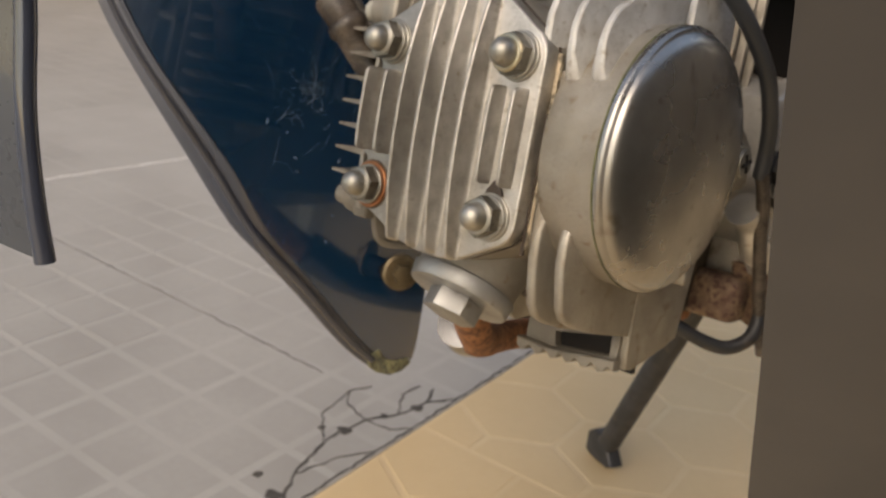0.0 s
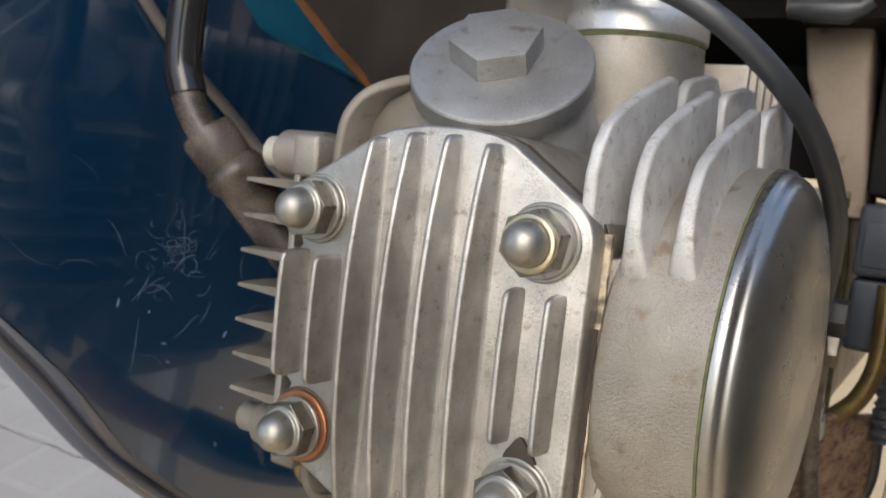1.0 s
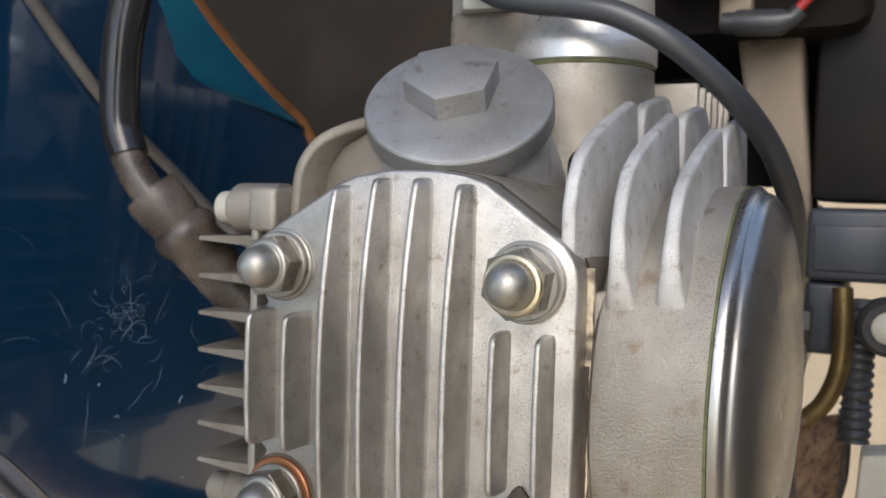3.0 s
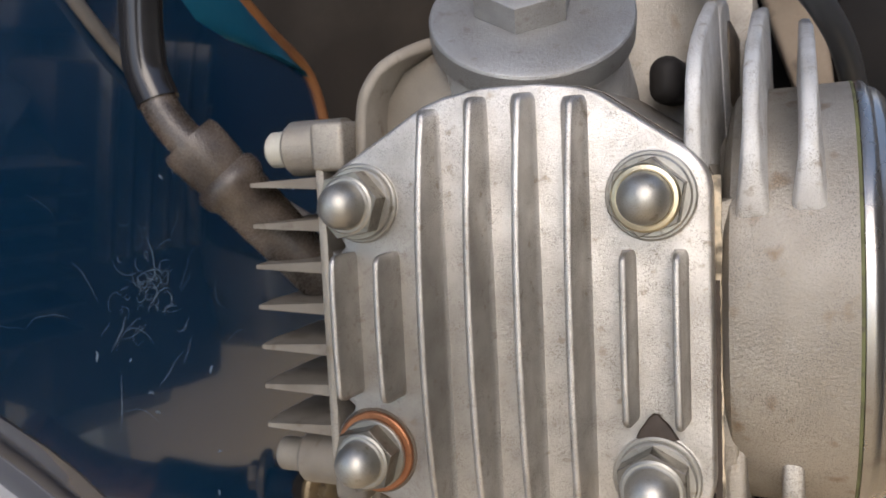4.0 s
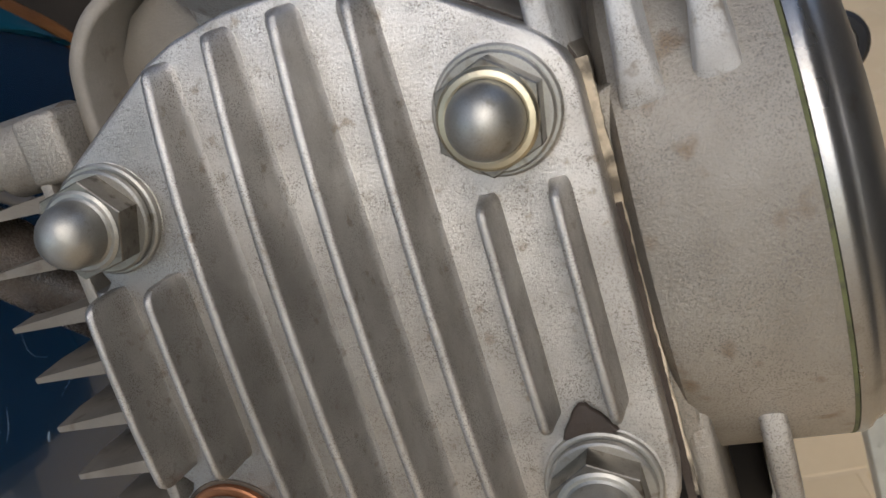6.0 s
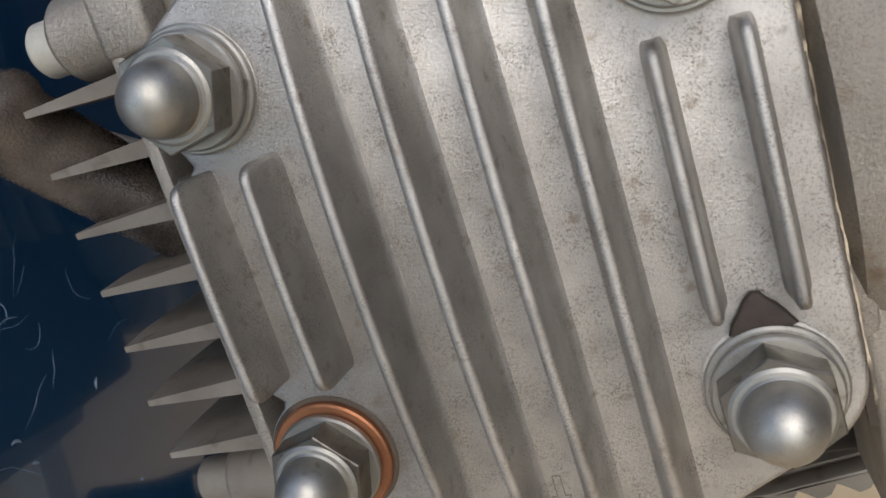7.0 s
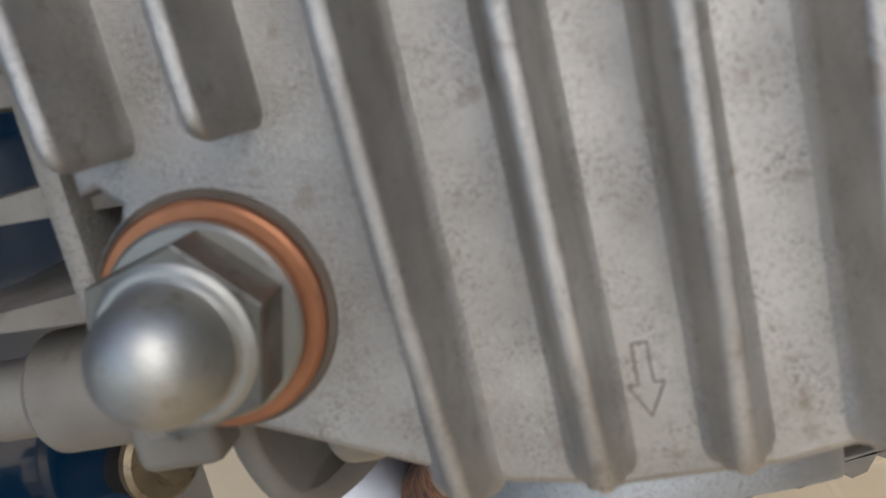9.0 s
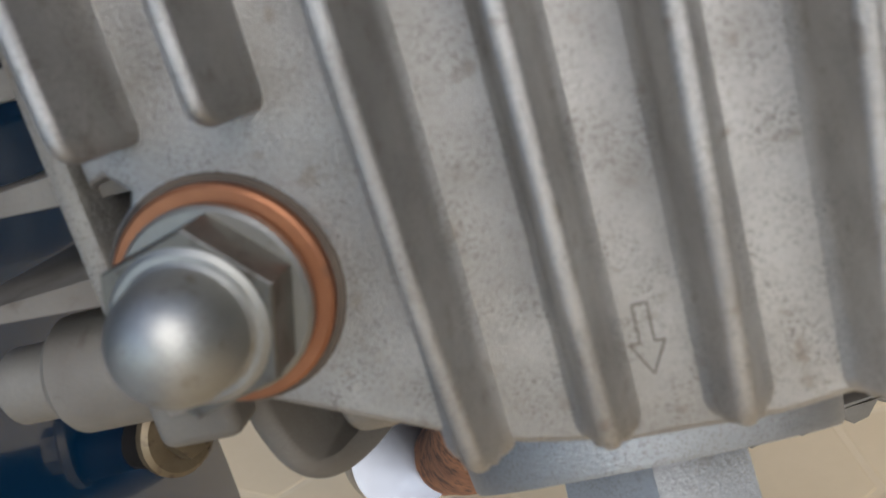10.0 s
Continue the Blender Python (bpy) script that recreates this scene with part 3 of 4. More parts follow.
def cylinder_head():
    bm = bmesh.new()
    prism(bm, cover_outline(0.2), (0, 66, 0), (1, 0, 0), (0, 0, 1), 51.6)
    head = part("cylinder_head", bm, ALU, engine, "dusty cast aluminium cylinder head with cooling fins")
    bm = bmesh.new()
    lathe(bm, [(26, 18), (30, 34.0), (35.4, 34.9), (37.3, 35.9), (38.1, 38.2), (38.4, 46), (38.7, 54.2)], (0, 47, -21.5), (1, 0, 0), 96)
    part("chain_drum", bm, ALU, head)
    # flat shoulder between the cover's joint and the drum
    bm = bmesh.new()
    prism(bm, [(27.4, -4), (36.4, -1), (37.0, -55), (35.2, -52), (33.0, -50), (30.0, -48.6), (27.4, -46)], (0, 60, 0), (1, 0, 0), (0, 0, 1), 45, 0.9, 3)
    part("shoulder", bm, ALU, head)
    # near-black colour carries the shade of the deep gap below the drum
    bm = bmesh.new()
    box(bm, (23, 44, -77), (43, 60, -44), 2.5, 3)
    part("chain_tunnel", bm, DARK, head, "chain tunnel, the gap's shade put into its dark colour")
    # solid dark block stands in for the deep shade of this gap
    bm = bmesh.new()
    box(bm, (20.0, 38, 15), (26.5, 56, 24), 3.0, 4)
    part("hollow", bm, DARK, head, "dark block for the shade between valve port and fins")
    # thin fins on the plug side
    for k in range(7):
        z = 3.6 - 8.0 * k
        bm = bmesh.new()
        pts = []
        for x, y, t in ((-26, 13.5, 1.7), (-33, 13.6, 1.35), (-52.6, 13.8, 0.4), (-54, 21, 0.4), (-53, 60, 0.4), (-26, 62, 1.7)):
            pts.append((bm.verts.new((x, y, z + t)), bm.verts.new((x, y, z - t))))
        n = len(pts)
        for i in range(n):
            a, b = pts[i], pts[(i + 1) % n]
            bm.faces.new((a[0], b[0], b[1], a[1]))
        bm.faces.new([p[0] for p in pts])
        bm.faces.new([p[1] for p in pts])
        # darker aluminium on these fins stands in for the shade they lie in
        part("fin", bm, DUSTY_SHADED_ALU, head, sharp=20)
    bm = bmesh.new()
    prism(bm, [(-36.3, 9), (-36.7, -48), (-34.8, -54.5), (-32.2, -54.5), (-34.7, -47.5), (-34.4, 9)], (0, 40, 0), (1, 0, 0), (0, 0, 1), 29, 0.6, 2)
    part("flange_edge", bm, ALU, head)
    # blades above and below the drum
    front = [(16, 12), (12.5, 20), (9.6, 26), (9.4, 33), (11.0, 38), (14.0, 42), (20, 45.5), (30, 49.5), (44, 54), (46.5, 53.8), (47.6, 52), (47.6, 12)]
    rear = [(52.5, 12), (52.5, 50), (53.5, 53), (56, 55), (70, 58), (76, 58), (80, 55), (82, 12)]
    for sgn in (1, -1):
        for x, lift in ((31.0, 2.0), (39.3, -0.5), (47.4, -3.4)) if sgn > 0 else ():
            for pts in (front, rear):
                bm = bmesh.new()
                prism(bm, [(y + (2 if x > 45 else 0), CZ + z + (lift if z > 13 else 0)) for y, z in pts], (x - 1.2, 0, 0), (0, 1, 0), (0, 0, 1), 2.4, 0.8, 3)
                for v in bm.verts:
                    h = (math.hypot(v.co.y - 47, v.co.z - CZ) - 36.5) / 11
                    v.co.x = x + (v.co.x - x) * (1 + 1.5 * (1 - min(1.0, max(0.0, h))) ** 1.5)
                part("fin", bm, PALE_ALU, head)
        # below, two deep plates hang from the drum and meet the barrel's flange
        for x, grow in ((36.3, 0.0), (45.0, 1.2)) if sgn < 0 else ():
            bm = bmesh.new()
            outline = [(26, -36), (16.5, -40), (14.6, -46), (14.8, -54), (16.6, -62), (18.6, -68.5), (21.6, -72), (26, -74), (36, -76.2), (48, -78.0), (60.4, -79.6), (60.4, -36)]
            prism(bm, [(y + grow * 0.8, z + grow if z < -60 else z) for y, z in outline], (x - 1.7, 0, 0), (0, 1, 0), (0, 0, 1), 3.4, 1.1, 3)
            part("lower_plate", bm, ALU, head)
        # rounded, hollow ear next to the plug side: a wall that curls round to the valve port
        if sgn > 0:
            rim = [(-30.0, 8, 15), (-29.8, 15, 15.5), (-28.6, 20.5, 16), (-25.0, 25.6, 18), (-18.4, 29.0, 22), (-11, 30.5, 27)]
        else:
            rim = [(-31.0, -53, 15), (-31.2, -59, 15.5), (-29.8, -64.4, 17), (-27, -66.6, 20), (-23.5, -66, 26), (-20, -63, 33)]
        line = spline(rim, 5)
        bm = bmesh.new()
        rows = []
        for i, q in enumerate(line):
            t = line[min(i + 1, len(line) - 1)] - line[max(i - 1, 0)]
            x, z, y = q.x, q.y, q.z
            t = Vector((t.x, 0, t.y)).normalized()
            n = Vector((t.z, 0, -t.x)) * sgn
            ring = [(0.0, 0.5), (0.35, 0.1), (1.1, 0.0), (1.9, 0.1), (2.3, 0.6), (2.6, 25), (0.0, 25)]
            rows.append([bm.verts.new((x + n.x * a, y + b, z + n.z * a)) for a, b in ring])
        for a, b in zip(rows, rows[1:]):
            for k in range(7):
                bm.faces.new((a[k], a[(k + 1) % 7], b[(k + 1) % 7], b[k]))
        bm.faces.new(rows[0])
        bm.faces.new(rows[-1])
        part("ear", bm, DUSTY_SHADED_ALU, head, "dusty hollow ear beside the valve port", 50)
        if sgn > 0:
            bm = bmesh.new()
            prism(bm, [(-28, 6), (-27.5, 18), (-23.5, 23.5), (-17.5, 26.5), (-8, 27.5), (-8, 6)], (0, 27, 0), (1, 0, 0), (0, 0, 1), 2.5, 0.5)
            part("ear_back", bm, DUSTY_SHADED_ALU, head)
    bm = bmesh.new()
    prism(bm, [(13.5, -53)] + [(13.5 + 4.0 * (1 - math.cos(radians(a))), -57.2 - 4.0 * math.sin(radians(a))) for a in range(0, 181, 20)] + [(21.5, -53)], (-23.2, 0, 0), (0, 1, 0), (0, 0, 1), 4.6, 1.2, 3)
    part("lug", bm, ALU, head)
    # bosses at the side, each with a plain plug
    for z, y, out, plug in ((10.2, 18.0, 12.0, 4.6), (-53.0, 21.5, 15.5, 6.0)):
        bm = bmesh.new()
        box(bm, (-36.9, 10.6 if z > 0 else 11.6, z - 4.5), (-30.0, 45, z + 4.6), 1.1, 3)
        lathe(bm, [(5.4, 0), (5.3, out - 0.8), (4.7, out), (0, out)], (-33, y, z), (-1, 0, 0), 32)
        boss = part("side_boss", bm, ALU if z > 0 else DUSTY_SHADED_ALU, head)
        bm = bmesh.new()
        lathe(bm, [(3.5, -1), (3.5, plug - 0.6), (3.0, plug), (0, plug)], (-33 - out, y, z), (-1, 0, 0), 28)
        part("plug", bm, PALE if z > 0 else DUSTY_SHADED_ALU, head, "plain plug")
    return head


head = cylinder_head()


def tappet(sgn):
    """Valve access port with its round cap; sgn 1 above, -1 below."""
    ax = Vector((0.20, -0.66, 0.72)).normalized() if sgn > 0 else Vector((0.03, -0.50, -0.865)).normalized()
    c = Vector((1.5, 27.0, CZ + 57.0)) if sgn > 0 else Vector((-1.5, 31.5, -77.4))
    c -= ax * (2.0 if sgn > 0 else 0.0)
    bm = bmesh.new()
    lathe(bm, [(24, -36), (20.5, -20), (18.2, -12), (17.4, -8), (17.2, -5.2), (0, -5.2)], c, ax, 64)
    # upper port takes the paler copy, as if lit; the lower keeps ALU
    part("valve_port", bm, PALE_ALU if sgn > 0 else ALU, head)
    bm = bmesh.new()
    if sgn > 0:
        lathe(bm, [(0, -5.5), (18.0, -5.5), (18.9, -5.1), (19.0, -4.6), (18.9, -0.7), (18.6, -0.25), (18.0, 0), (11, 0.0), (0, 0.0)], c, ax, 96)
    else:
        lathe(bm, [(0, -5.5), (17.4, -5.5), (18.1, -5.1), (18.2, -4.6), (17.4, -0.4), (17.1, 0), (11, 0.0), (0, 0.0)], c, ax, 96)
    cap = part("tappet_cap", bm, CAP_GREY, engine, "round grey screw cap with a hexagon head")
    bm = bmesh.new()
    u, v, w = frame_of(ax)
    hexa = [(9.6 * math.cos(radians(60 * k + (20 if sgn > 0 else 34))), 9.6 * math.sin(radians(60 * k + (20 if sgn > 0 else 34)))) for k in range(6)]
    prism(bm, hexa, c - w * 0.3 + ((v * 2.4 - u * 1.4) if sgn > 0 else Vector()), u, v, 5.6 if sgn > 0 else 7.0, 0.5)
    part("hexagon", bm, CAP_GREY, cap)


tappet(1)
tappet(-1)


def side_cover():
    c = (0, 47, -21.5)
    bm = bmesh.new()
    prof = [(38.2, 54.6), (38.7, 54.8), (38.75, 55.8), (38.5, 56.5), (37.9, 57.0)]
    prof += [(37.6 * (1 - (k / 20) ** 2.15) ** (1 / 2.15), 57.0 + 7.8 * k / 20) for k in range(1, 20)] + [(9, 64.85), (0, 64.9)]
    lathe(bm, prof, c, (1, 0, 0), 128)
    cover = part("side_cover", bm, POLISHED, engine, "round polished aluminium cam cover", 40)
    bm = bmesh.new()
    lathe(bm, [(38.0, 54.1), (38.75, 54.15), (38.75, 54.65), (38.0, 54.7)], c, (1, 0, 0), 128)
    part("gasket", bm, GREEN_GASKET, cover, "thin green gasket")
    # lip at the foot, and the ear with its cross-head screw
    bm = bmesh.new()
    box(bm, (52, 66, -58.5), (58.5, 70, -53), 1.2)
    part("lip", bm, ALU, cover)
    bm = bmesh.new()
    prism(bm, [(74, -36), (80, -30), (88, -28), (96, -26.6), (98.4, -24), (98.2, -18), (96, -13.2), (90, -9), (84, -6), (80, 4), (74, 8)], (53.6, 0, 0), (0, 1, 0), (0, 0, 1), 3.6, 0.8)
    ear = part("ear", bm, ALU, cover)
    bm = bmesh.new()
    hx = [(85 + 6.4 * math.cos(radians(60 * k + 8)), -18.2 + 6.4 * math.sin(radians(60 * k + 8))) for k in range(6)]
    lathe(bm, [(7.6, 0), (7.6, 0.5), (7.0, 0.9), (0, 0.9)], (57.1, 85, -18.2), (1, 0, 0), 32)
    prism(bm, hx, (57.8, 0, 0), (0, 1, 0), (0, 0, 1), 2.6, 0.4)
    lathe(bm, [(4.6, 2.4), (4.4, 3.2), (0, 3.4)], (57.9, 85, -18.2), (1, 0, 0), 28)
    part("screw", bm, ZINC, cover, "cross-head hexagon screw")
    for a in (20, 110):
        d = Vector((0, math.cos(radians(a)), math.sin(radians(a))))
        bm = bmesh.new()
        tube(bm, [Vector((61.2, 85, -18.2)) - d * 3.0, Vector((61.2, 85, -18.2)) + d * 3.0], 0.7, 6)
        part("slot", bm, DARK, cover)


side_cover()


def intake():
    c = (12.5, 71, 43.5)
    bm = bmesh.new()
    lathe(bm, [(22, -34), (18, -14), (16.6, -4), (16.4, 0)], c, (0, 0, 1), 56)
    part("intake_port", bm, ALU, head)
    bm = bmesh.new()
    lathe(bm, [(16.0, 0), (16.6, 0.05), (16.6, 0.85), (16.0, 0.9)], c, (0, 0, 1), 56)
    part("intake_gasket", bm, GREEN_GASKET, engine, "thin green gasket under the intake pipe")
    bm = bmesh.new()
    lathe(bm, [(16.4, 0.9), (17.0, 1.3), (17.0, 5.2), (16.6, 6.0), (16.2, 6.6), (16.0, 12), (15.6, 20)], c, (0, 0, 1), 56)
    tube(bm, spline([(12.5, 71, 61), (12, 74, 70), (8, 84, 84), (2, 104, 98), (0, 130, 104)]), 15.4, 32)
    pipe = part("intake_pipe", bm, BRIGHT_ALU, engine, "pale cast aluminium intake pipe")
    bm = bmesh.new()
    box(bm, (-18, 60, 41), (4, 84, 58), 2.5, 3)
    part("flange", bm, DUSTY_SHADED_ALU, pipe)
    bm = bmesh.new()
    hx = [(-7.5 + 12.5 * math.cos(radians(60 * k + 8)), 68 + 12.5 * math.sin(radians(60 * k + 8))) for k in range(6)]
    prism(bm, hx, (0, 0, 57), (1, 0, 0), (0, 1, 0), 10, 1.0)
    part("bolt", bm, PALE, pipe)


intake()


def barrel():
    # barrel body is coloured dark for the shade between its fins
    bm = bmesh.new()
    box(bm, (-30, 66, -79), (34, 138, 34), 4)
    body = part("cylinder", bm, SHADE_BROWN, engine, "finned cylinder barrel behind the head")
    for k in range(6):
        bm = bmesh.new()
        y = 84 + 9.0 * k
        box(bm, (-36, y - 1.1, -30), (37, y + 1.1, 42), 0.8)
        part("fin", bm, ALU, body)
    # lower fins stand along the cylinder; a notched strip joins their feet
    for x in (-20, -9):
        bm = bmesh.new()
        prism(bm, [(70, -70), (72, -88), (75, -90), (118, -86), (124, -70)], (x - 1.2, 0, 0), (0, 1, 0), (0, 0, 1), 2.4, 0.7)
        part("fin", bm, ALU, body)
    bm = bmesh.new()
    prism(bm, [(61, -50), (61, -66), (62.6, -84), (64.2, -90), (68, -90.4), (76, -88.2), (88, -84.4), (94.8, -81.6), (96, -72), (98, -50)], (43.4, 0, 0), (0, 1, 0), (0, 0, 1), 3.2, 0.8, 3)
    part("side_plate", bm, ALU, body)
    # front wall with a slot, and a notched lip along its foot
    bm = bmesh.new()
    hole = [(19.4, -84.6), (41, -79.6), (41.4, -86.4), (20.6, -89.6)]
    v = {}
    for y in (61, 64.5):
        v[y] = [[bm.verts.new((p, y, q)) for p, q in ring] for ring in ([(8, -80), (44, -75), (44, -88.6), (8, -92.4)], hole)]
    for y in (61, 64.5):
        o, h = v[y]
        for k in range(4):
            bm.faces.new((o[k], o[(k + 1) % 4], h[(k + 1) % 4], h[k]))
    for r in (0, 1):
        a, b = v[61][r], v[64.5][r]
        for k in range(4):
            bm.faces.new((a[k], a[(k + 1) % 4], b[(k + 1) % 4], b[k]))
    part("front_wall", bm, DUSTY_SHADED_ALU, body)
    # added dark sheet stands in for the shade inside the slot
    bm = bmesh.new()
    box(bm, (12, 76, -94), (43, 78, -74), 0.3)
    part("slot_back", bm, DARK, body)
    bm = bmesh.new()
    teeth = [(7.5, -89.6)]
    for k in range(6):
        x = 8 + 6.2 * k
        z = -92.0 + 0.085 * (x - 8)
        teeth += [(x, z - 0.5), (x + 1.9, z - 1.9), (x + 3.8, z - 1.2), (x + 5.0, z + 0.7)]
    teeth += [(46.2, -89.6), (46.2, -86.0), (41.4, -86.6), (20.6, -89.8)]
    prism(bm, teeth, (0, 60.6, 0), (1, 0, 0), (0, 0, 1), 4.5, 0.6)
    part("strip", bm, DUSTY_SHADED_ALU, body, "rough notched casting strip")


barrel()


def crankcase():
    bm = bmesh.new()
    box(bm, (-60, 138, -68), (50, 430, 16), 10, 4)
    case = part("crankcase", bm, CASE, engine, "dusty grey cast crankcase")
    bm = bmesh.new()
    prism(bm, [(150, -56), (138, -48), (128, -34), (124, -10), (124, 6), (132, 12), (150, 16), (176, 16), (181, -6), (184, -62)], (24, 0, 0), (0, 1, 0), (0, 0, 1), 28, 3, 3)
    part("side_case", bm, BRIGHT_ALU, case, "worn bright side of the crankcase")
    bm = bmesh.new()
    tube(bm, spline([(50, 118, -34), (51, 126, -38), (52, 132, -46), (52, 140, -54)]), 6.5, 20)
    lathe(bm, [(13, 0), (13, 10), (11, 13), (0, 14)], (42, 136, -24), (1, 0, 0), 32)
    part("boss", bm, BRIGHT_ALU, case, "bright worn casting boss")
    bm = bmesh.new()
    prism(bm, [(157, 14), (180, -10), (186, -62), (188, -62), (182, -8), (158.5, 16)], (52.0, 0, 0), (0, 1, 0), (0, 0, 1), 1.6, 0.2)
    part("gasket", bm, GREEN_GASKET, case, "green gasket line")
    bm = bmesh.new()
    prism(bm, [(47, 8), (57.5, 8), (57, 20), (53.5, 50), (52, 110), (26, 110), (36, 50), (47, 18)], (0, 200, 0), (1, 0, 0), (0, 0, 1), 40, 2, 3)
    part("rear_column", bm, BROWN_CASE, case, "dusty brown upright casting")
    bm = bmesh.new()
    box(bm, (57, 158, -9), (83, 240, 13), 2, 3)
    outer = part("outer_case", bm, BLUE_GREY, case, "blue-grey outer engine case")
    bm = bmesh.new()
    box(bm, (59, 157, -6), (80, 158.6, 8), 0.8, 2)
    part("cover_plate", bm, BLUE_GREY, case)
    bm = bmesh.new()
    box(bm, (57, 160, -32), (68, 240, -9.5), 2, 3)
    part("lower_case", bm, DARK_BLUE, case, "dark blue lower case")
    bm = bmesh.new()
    lathe(bm, [(8.5, 0), (8.5, 7), (7.2, 8.5), (5.2, 8.6), (5.0, 7.6), (0, 7.6)], (80, 158, -21), (0.1, -1, 0), 28)
    knob = part("knob", bm, BLACK_STEEL, case, "black rubber knob")
    bm = bmesh.new()
    lathe(bm, [(4.9, 7.0), (4.9, 7.9), (4.2, 8.3), (0, 8.4)], (80, 158, -21), (0.1, -1, 0), 24)
    part("centre", bm, PALE, knob, "cream centre")
    for y, z, x, r in ((126, -18.5, 55.5, 5.2), (127, -27.5, 54.5, 5.0)):
        bm = bmesh.new()
        hx = [(y + r * math.cos(radians(60 * k + 10)), z + r * math.sin(radians(60 * k + 10))) for k in range(6)]
        prism(bm, hx, (x, 0, 0), (0, 1, 0), (0, 0, 1), 6.0, 0.5)
        lathe(bm, [(r * 1.3, -1.2), (r * 1.3, 0), (r * 1.2, 0.3), (0, 0.3)], (x, y, z), (1, 0, 0), 32)
        part("bolt", bm, BLACK_STEEL if z > -20 else DARK_ZINC, case, "hexagon bolt with a washer")


crankcase()

# dark frame and body over the engine; the unseen forward part is added to block skylight
body = thing("motorcycle_chassis", "black chassis, its underbody extended unseen to block the sky", "chassis", base=(0, 200, 60))
bm = bmesh.new()
prism(bm, [(150, 66), (132, 100), (70, 140), (-30, 215), (-110, 310), (-110, 460), (150, 520), (500, 300), (500, 60), (210, 20), (205, 60)], (-78, 0, 0), (0, 1, 0), (0, 0, 1), 150, 8, 3)
part("underbody", bm, DARK, body)
bm = bmesh.new()
box(bm, (57, 162, 15), (94, 420, 120), 3, 2)
part("side_rail", bm, DARK, body)
bm = bmesh.new()
box(bm, (-175, 132, -30), (-34, 420, 300), 4, 2)
part("side_panel", bm, INNER_DARK, body, "dirty brown inner panel")

# ---- bodywork ----


def strip_part(name, rows, mat, root, thick, side, label="", subdivide=3):
    """A bowed sheet through rows of points, given a thickness along x."""
    bm = bmesh.new()
    lines = [spline(r, subdivide) for r in rows]
    cols = list(zip(*lines))
    dense = list(zip(*[spline(c, subdivide) for c in cols]))
    lay = []
    for off in (0, side * thick):
        lay.append([[bm.verts.new((p.x + off, p.y, p.z)) for p in row] for row in dense])
    for vs in lay:
        for a, b in zip(vs, vs[1:]):
            for k in range(len(a) - 1):
                bm.faces.new((a[k], a[k + 1], b[k + 1], b[k]))
    a, b = lay
    for p, q in ((a[0], b[0]), (a[-1], b[-1]), ([r[0] for r in a], [r[0] for r in b]), ([r[-1] for r in a], [r[-1] for r in b])):
        for k in range(len(p) - 1):
            bm.faces.new((p[k], p[k + 1], q[k + 1], q[k]))
    return part(name, bm, mat, root, label, 40)


shield = thing("leg_shield", "dark blue glossy plastic leg shield, scratched, with a grey rim", "leg shield", base=(-104, 115, -151))
OUTER = [(-165, -100, 140), (-154, -70, 80), (-146, -45, 25), (-140, -33, -3), (-134, -22, -22), (-128, 3, -56), (-122, 22, -81), (-113, 33, -92), (-108, 52, -109), (-106, 81, -134), (-105, 100, -146), (-104, 115, -151), (-104, 128, -146)]
INNER = [(-110, -108, 140), (-107, -78, 80), (-105, -58, 25), (-105, -42, -1), (-105, -25, -22), (-105, 6, -52), (-105, 22, -71), (-105, 33, -83), (-104.5, 54, -100), (-104, 82, -124), (-104, 99, -137), (-104, 113, -145), (-104, 127, -144)]
OUTER = [tuple(p + (q - p) * 0.2 for p, q in zip(a, b)) for a, b in zip(OUTER, INNER)]
BEND = [(x + 0.6, y + 0.8, z + 0.4) for x, y, z in INNER]
REAR = [(-84, -6, 112), (-90, 30, 85), (-94, 61, 62), (-94.5, 86, 46.5), (-95, 110, 33.5), (-97, 124, 10), (-97, 124, -20), (-98, 124, -50), (-100, 124, -75), (-101, 126, -100), (-102, 128, -120), (-103, 129, -135), (-104, 129, -143)]
MID = [((a[0] + b[0]) / 2 - 2 + 2.5, (a[1] + b[1]) / 2, (a[2] + b[2]) / 2) for a, b in zip(INNER, REAR)]
panel = strip_part("panel", [BEND, MID, REAR], BLUE, shield, 2.4, -1)
panel_tree = BVHTree.FromPolygons([tuple(q.co) for q in panel.data.vertices], [tuple(p.vertices) for p in panel.data.polygons])
rnd = random.Random(5)


def on_panel(y, z):
    """The panel's inner face at a height and depth, in millimetres."""
    org = (Vector((-40, y, z)) - Vector((-104, 115, -151))) * MM
    hit = panel_tree.ray_cast(org, Vector((-1, 0, 0)))[0]
    return hit / MM + Vector((-104, 115, -151)) if hit else None


def scratch(y, z, size, curl, width):
    """A hair-thin wandering scratch on the panel."""
    a = rnd.uniform(0, 6.28)
    turn = rnd.uniform(-curl, curl)
    pts = []
    for k in range(14):
        p = on_panel(y, z)
        if p is None:
            break
        pts.append(p + Vector((0.01, 0, 0)))
        y, z = y + math.cos(a) * size / 13, z + math.sin(a) * size / 13
        a += turn + rnd.uniform(-0.25, 0.25)
    if len(pts) > 4:
        bm = bmesh.new()
        tube(bm, pts, lambda t: width * (0.25 + math.sin(math.pi * t)), 4)
        part("scratch", bm, SCRATCH, panel)


for k in range(46):
    scratch(rnd.gauss(36, 5), rnd.gauss(-20, 6), rnd.uniform(2, 11), 0.4, rnd.choice((0.03, 0.05, 0.08)))
for k in range(20):
    scratch(rnd.gauss(30, 22), rnd.gauss(-32, 18), rnd.uniform(4, 18), 0.12, rnd.choice((0.03, 0.045, 0.06)))
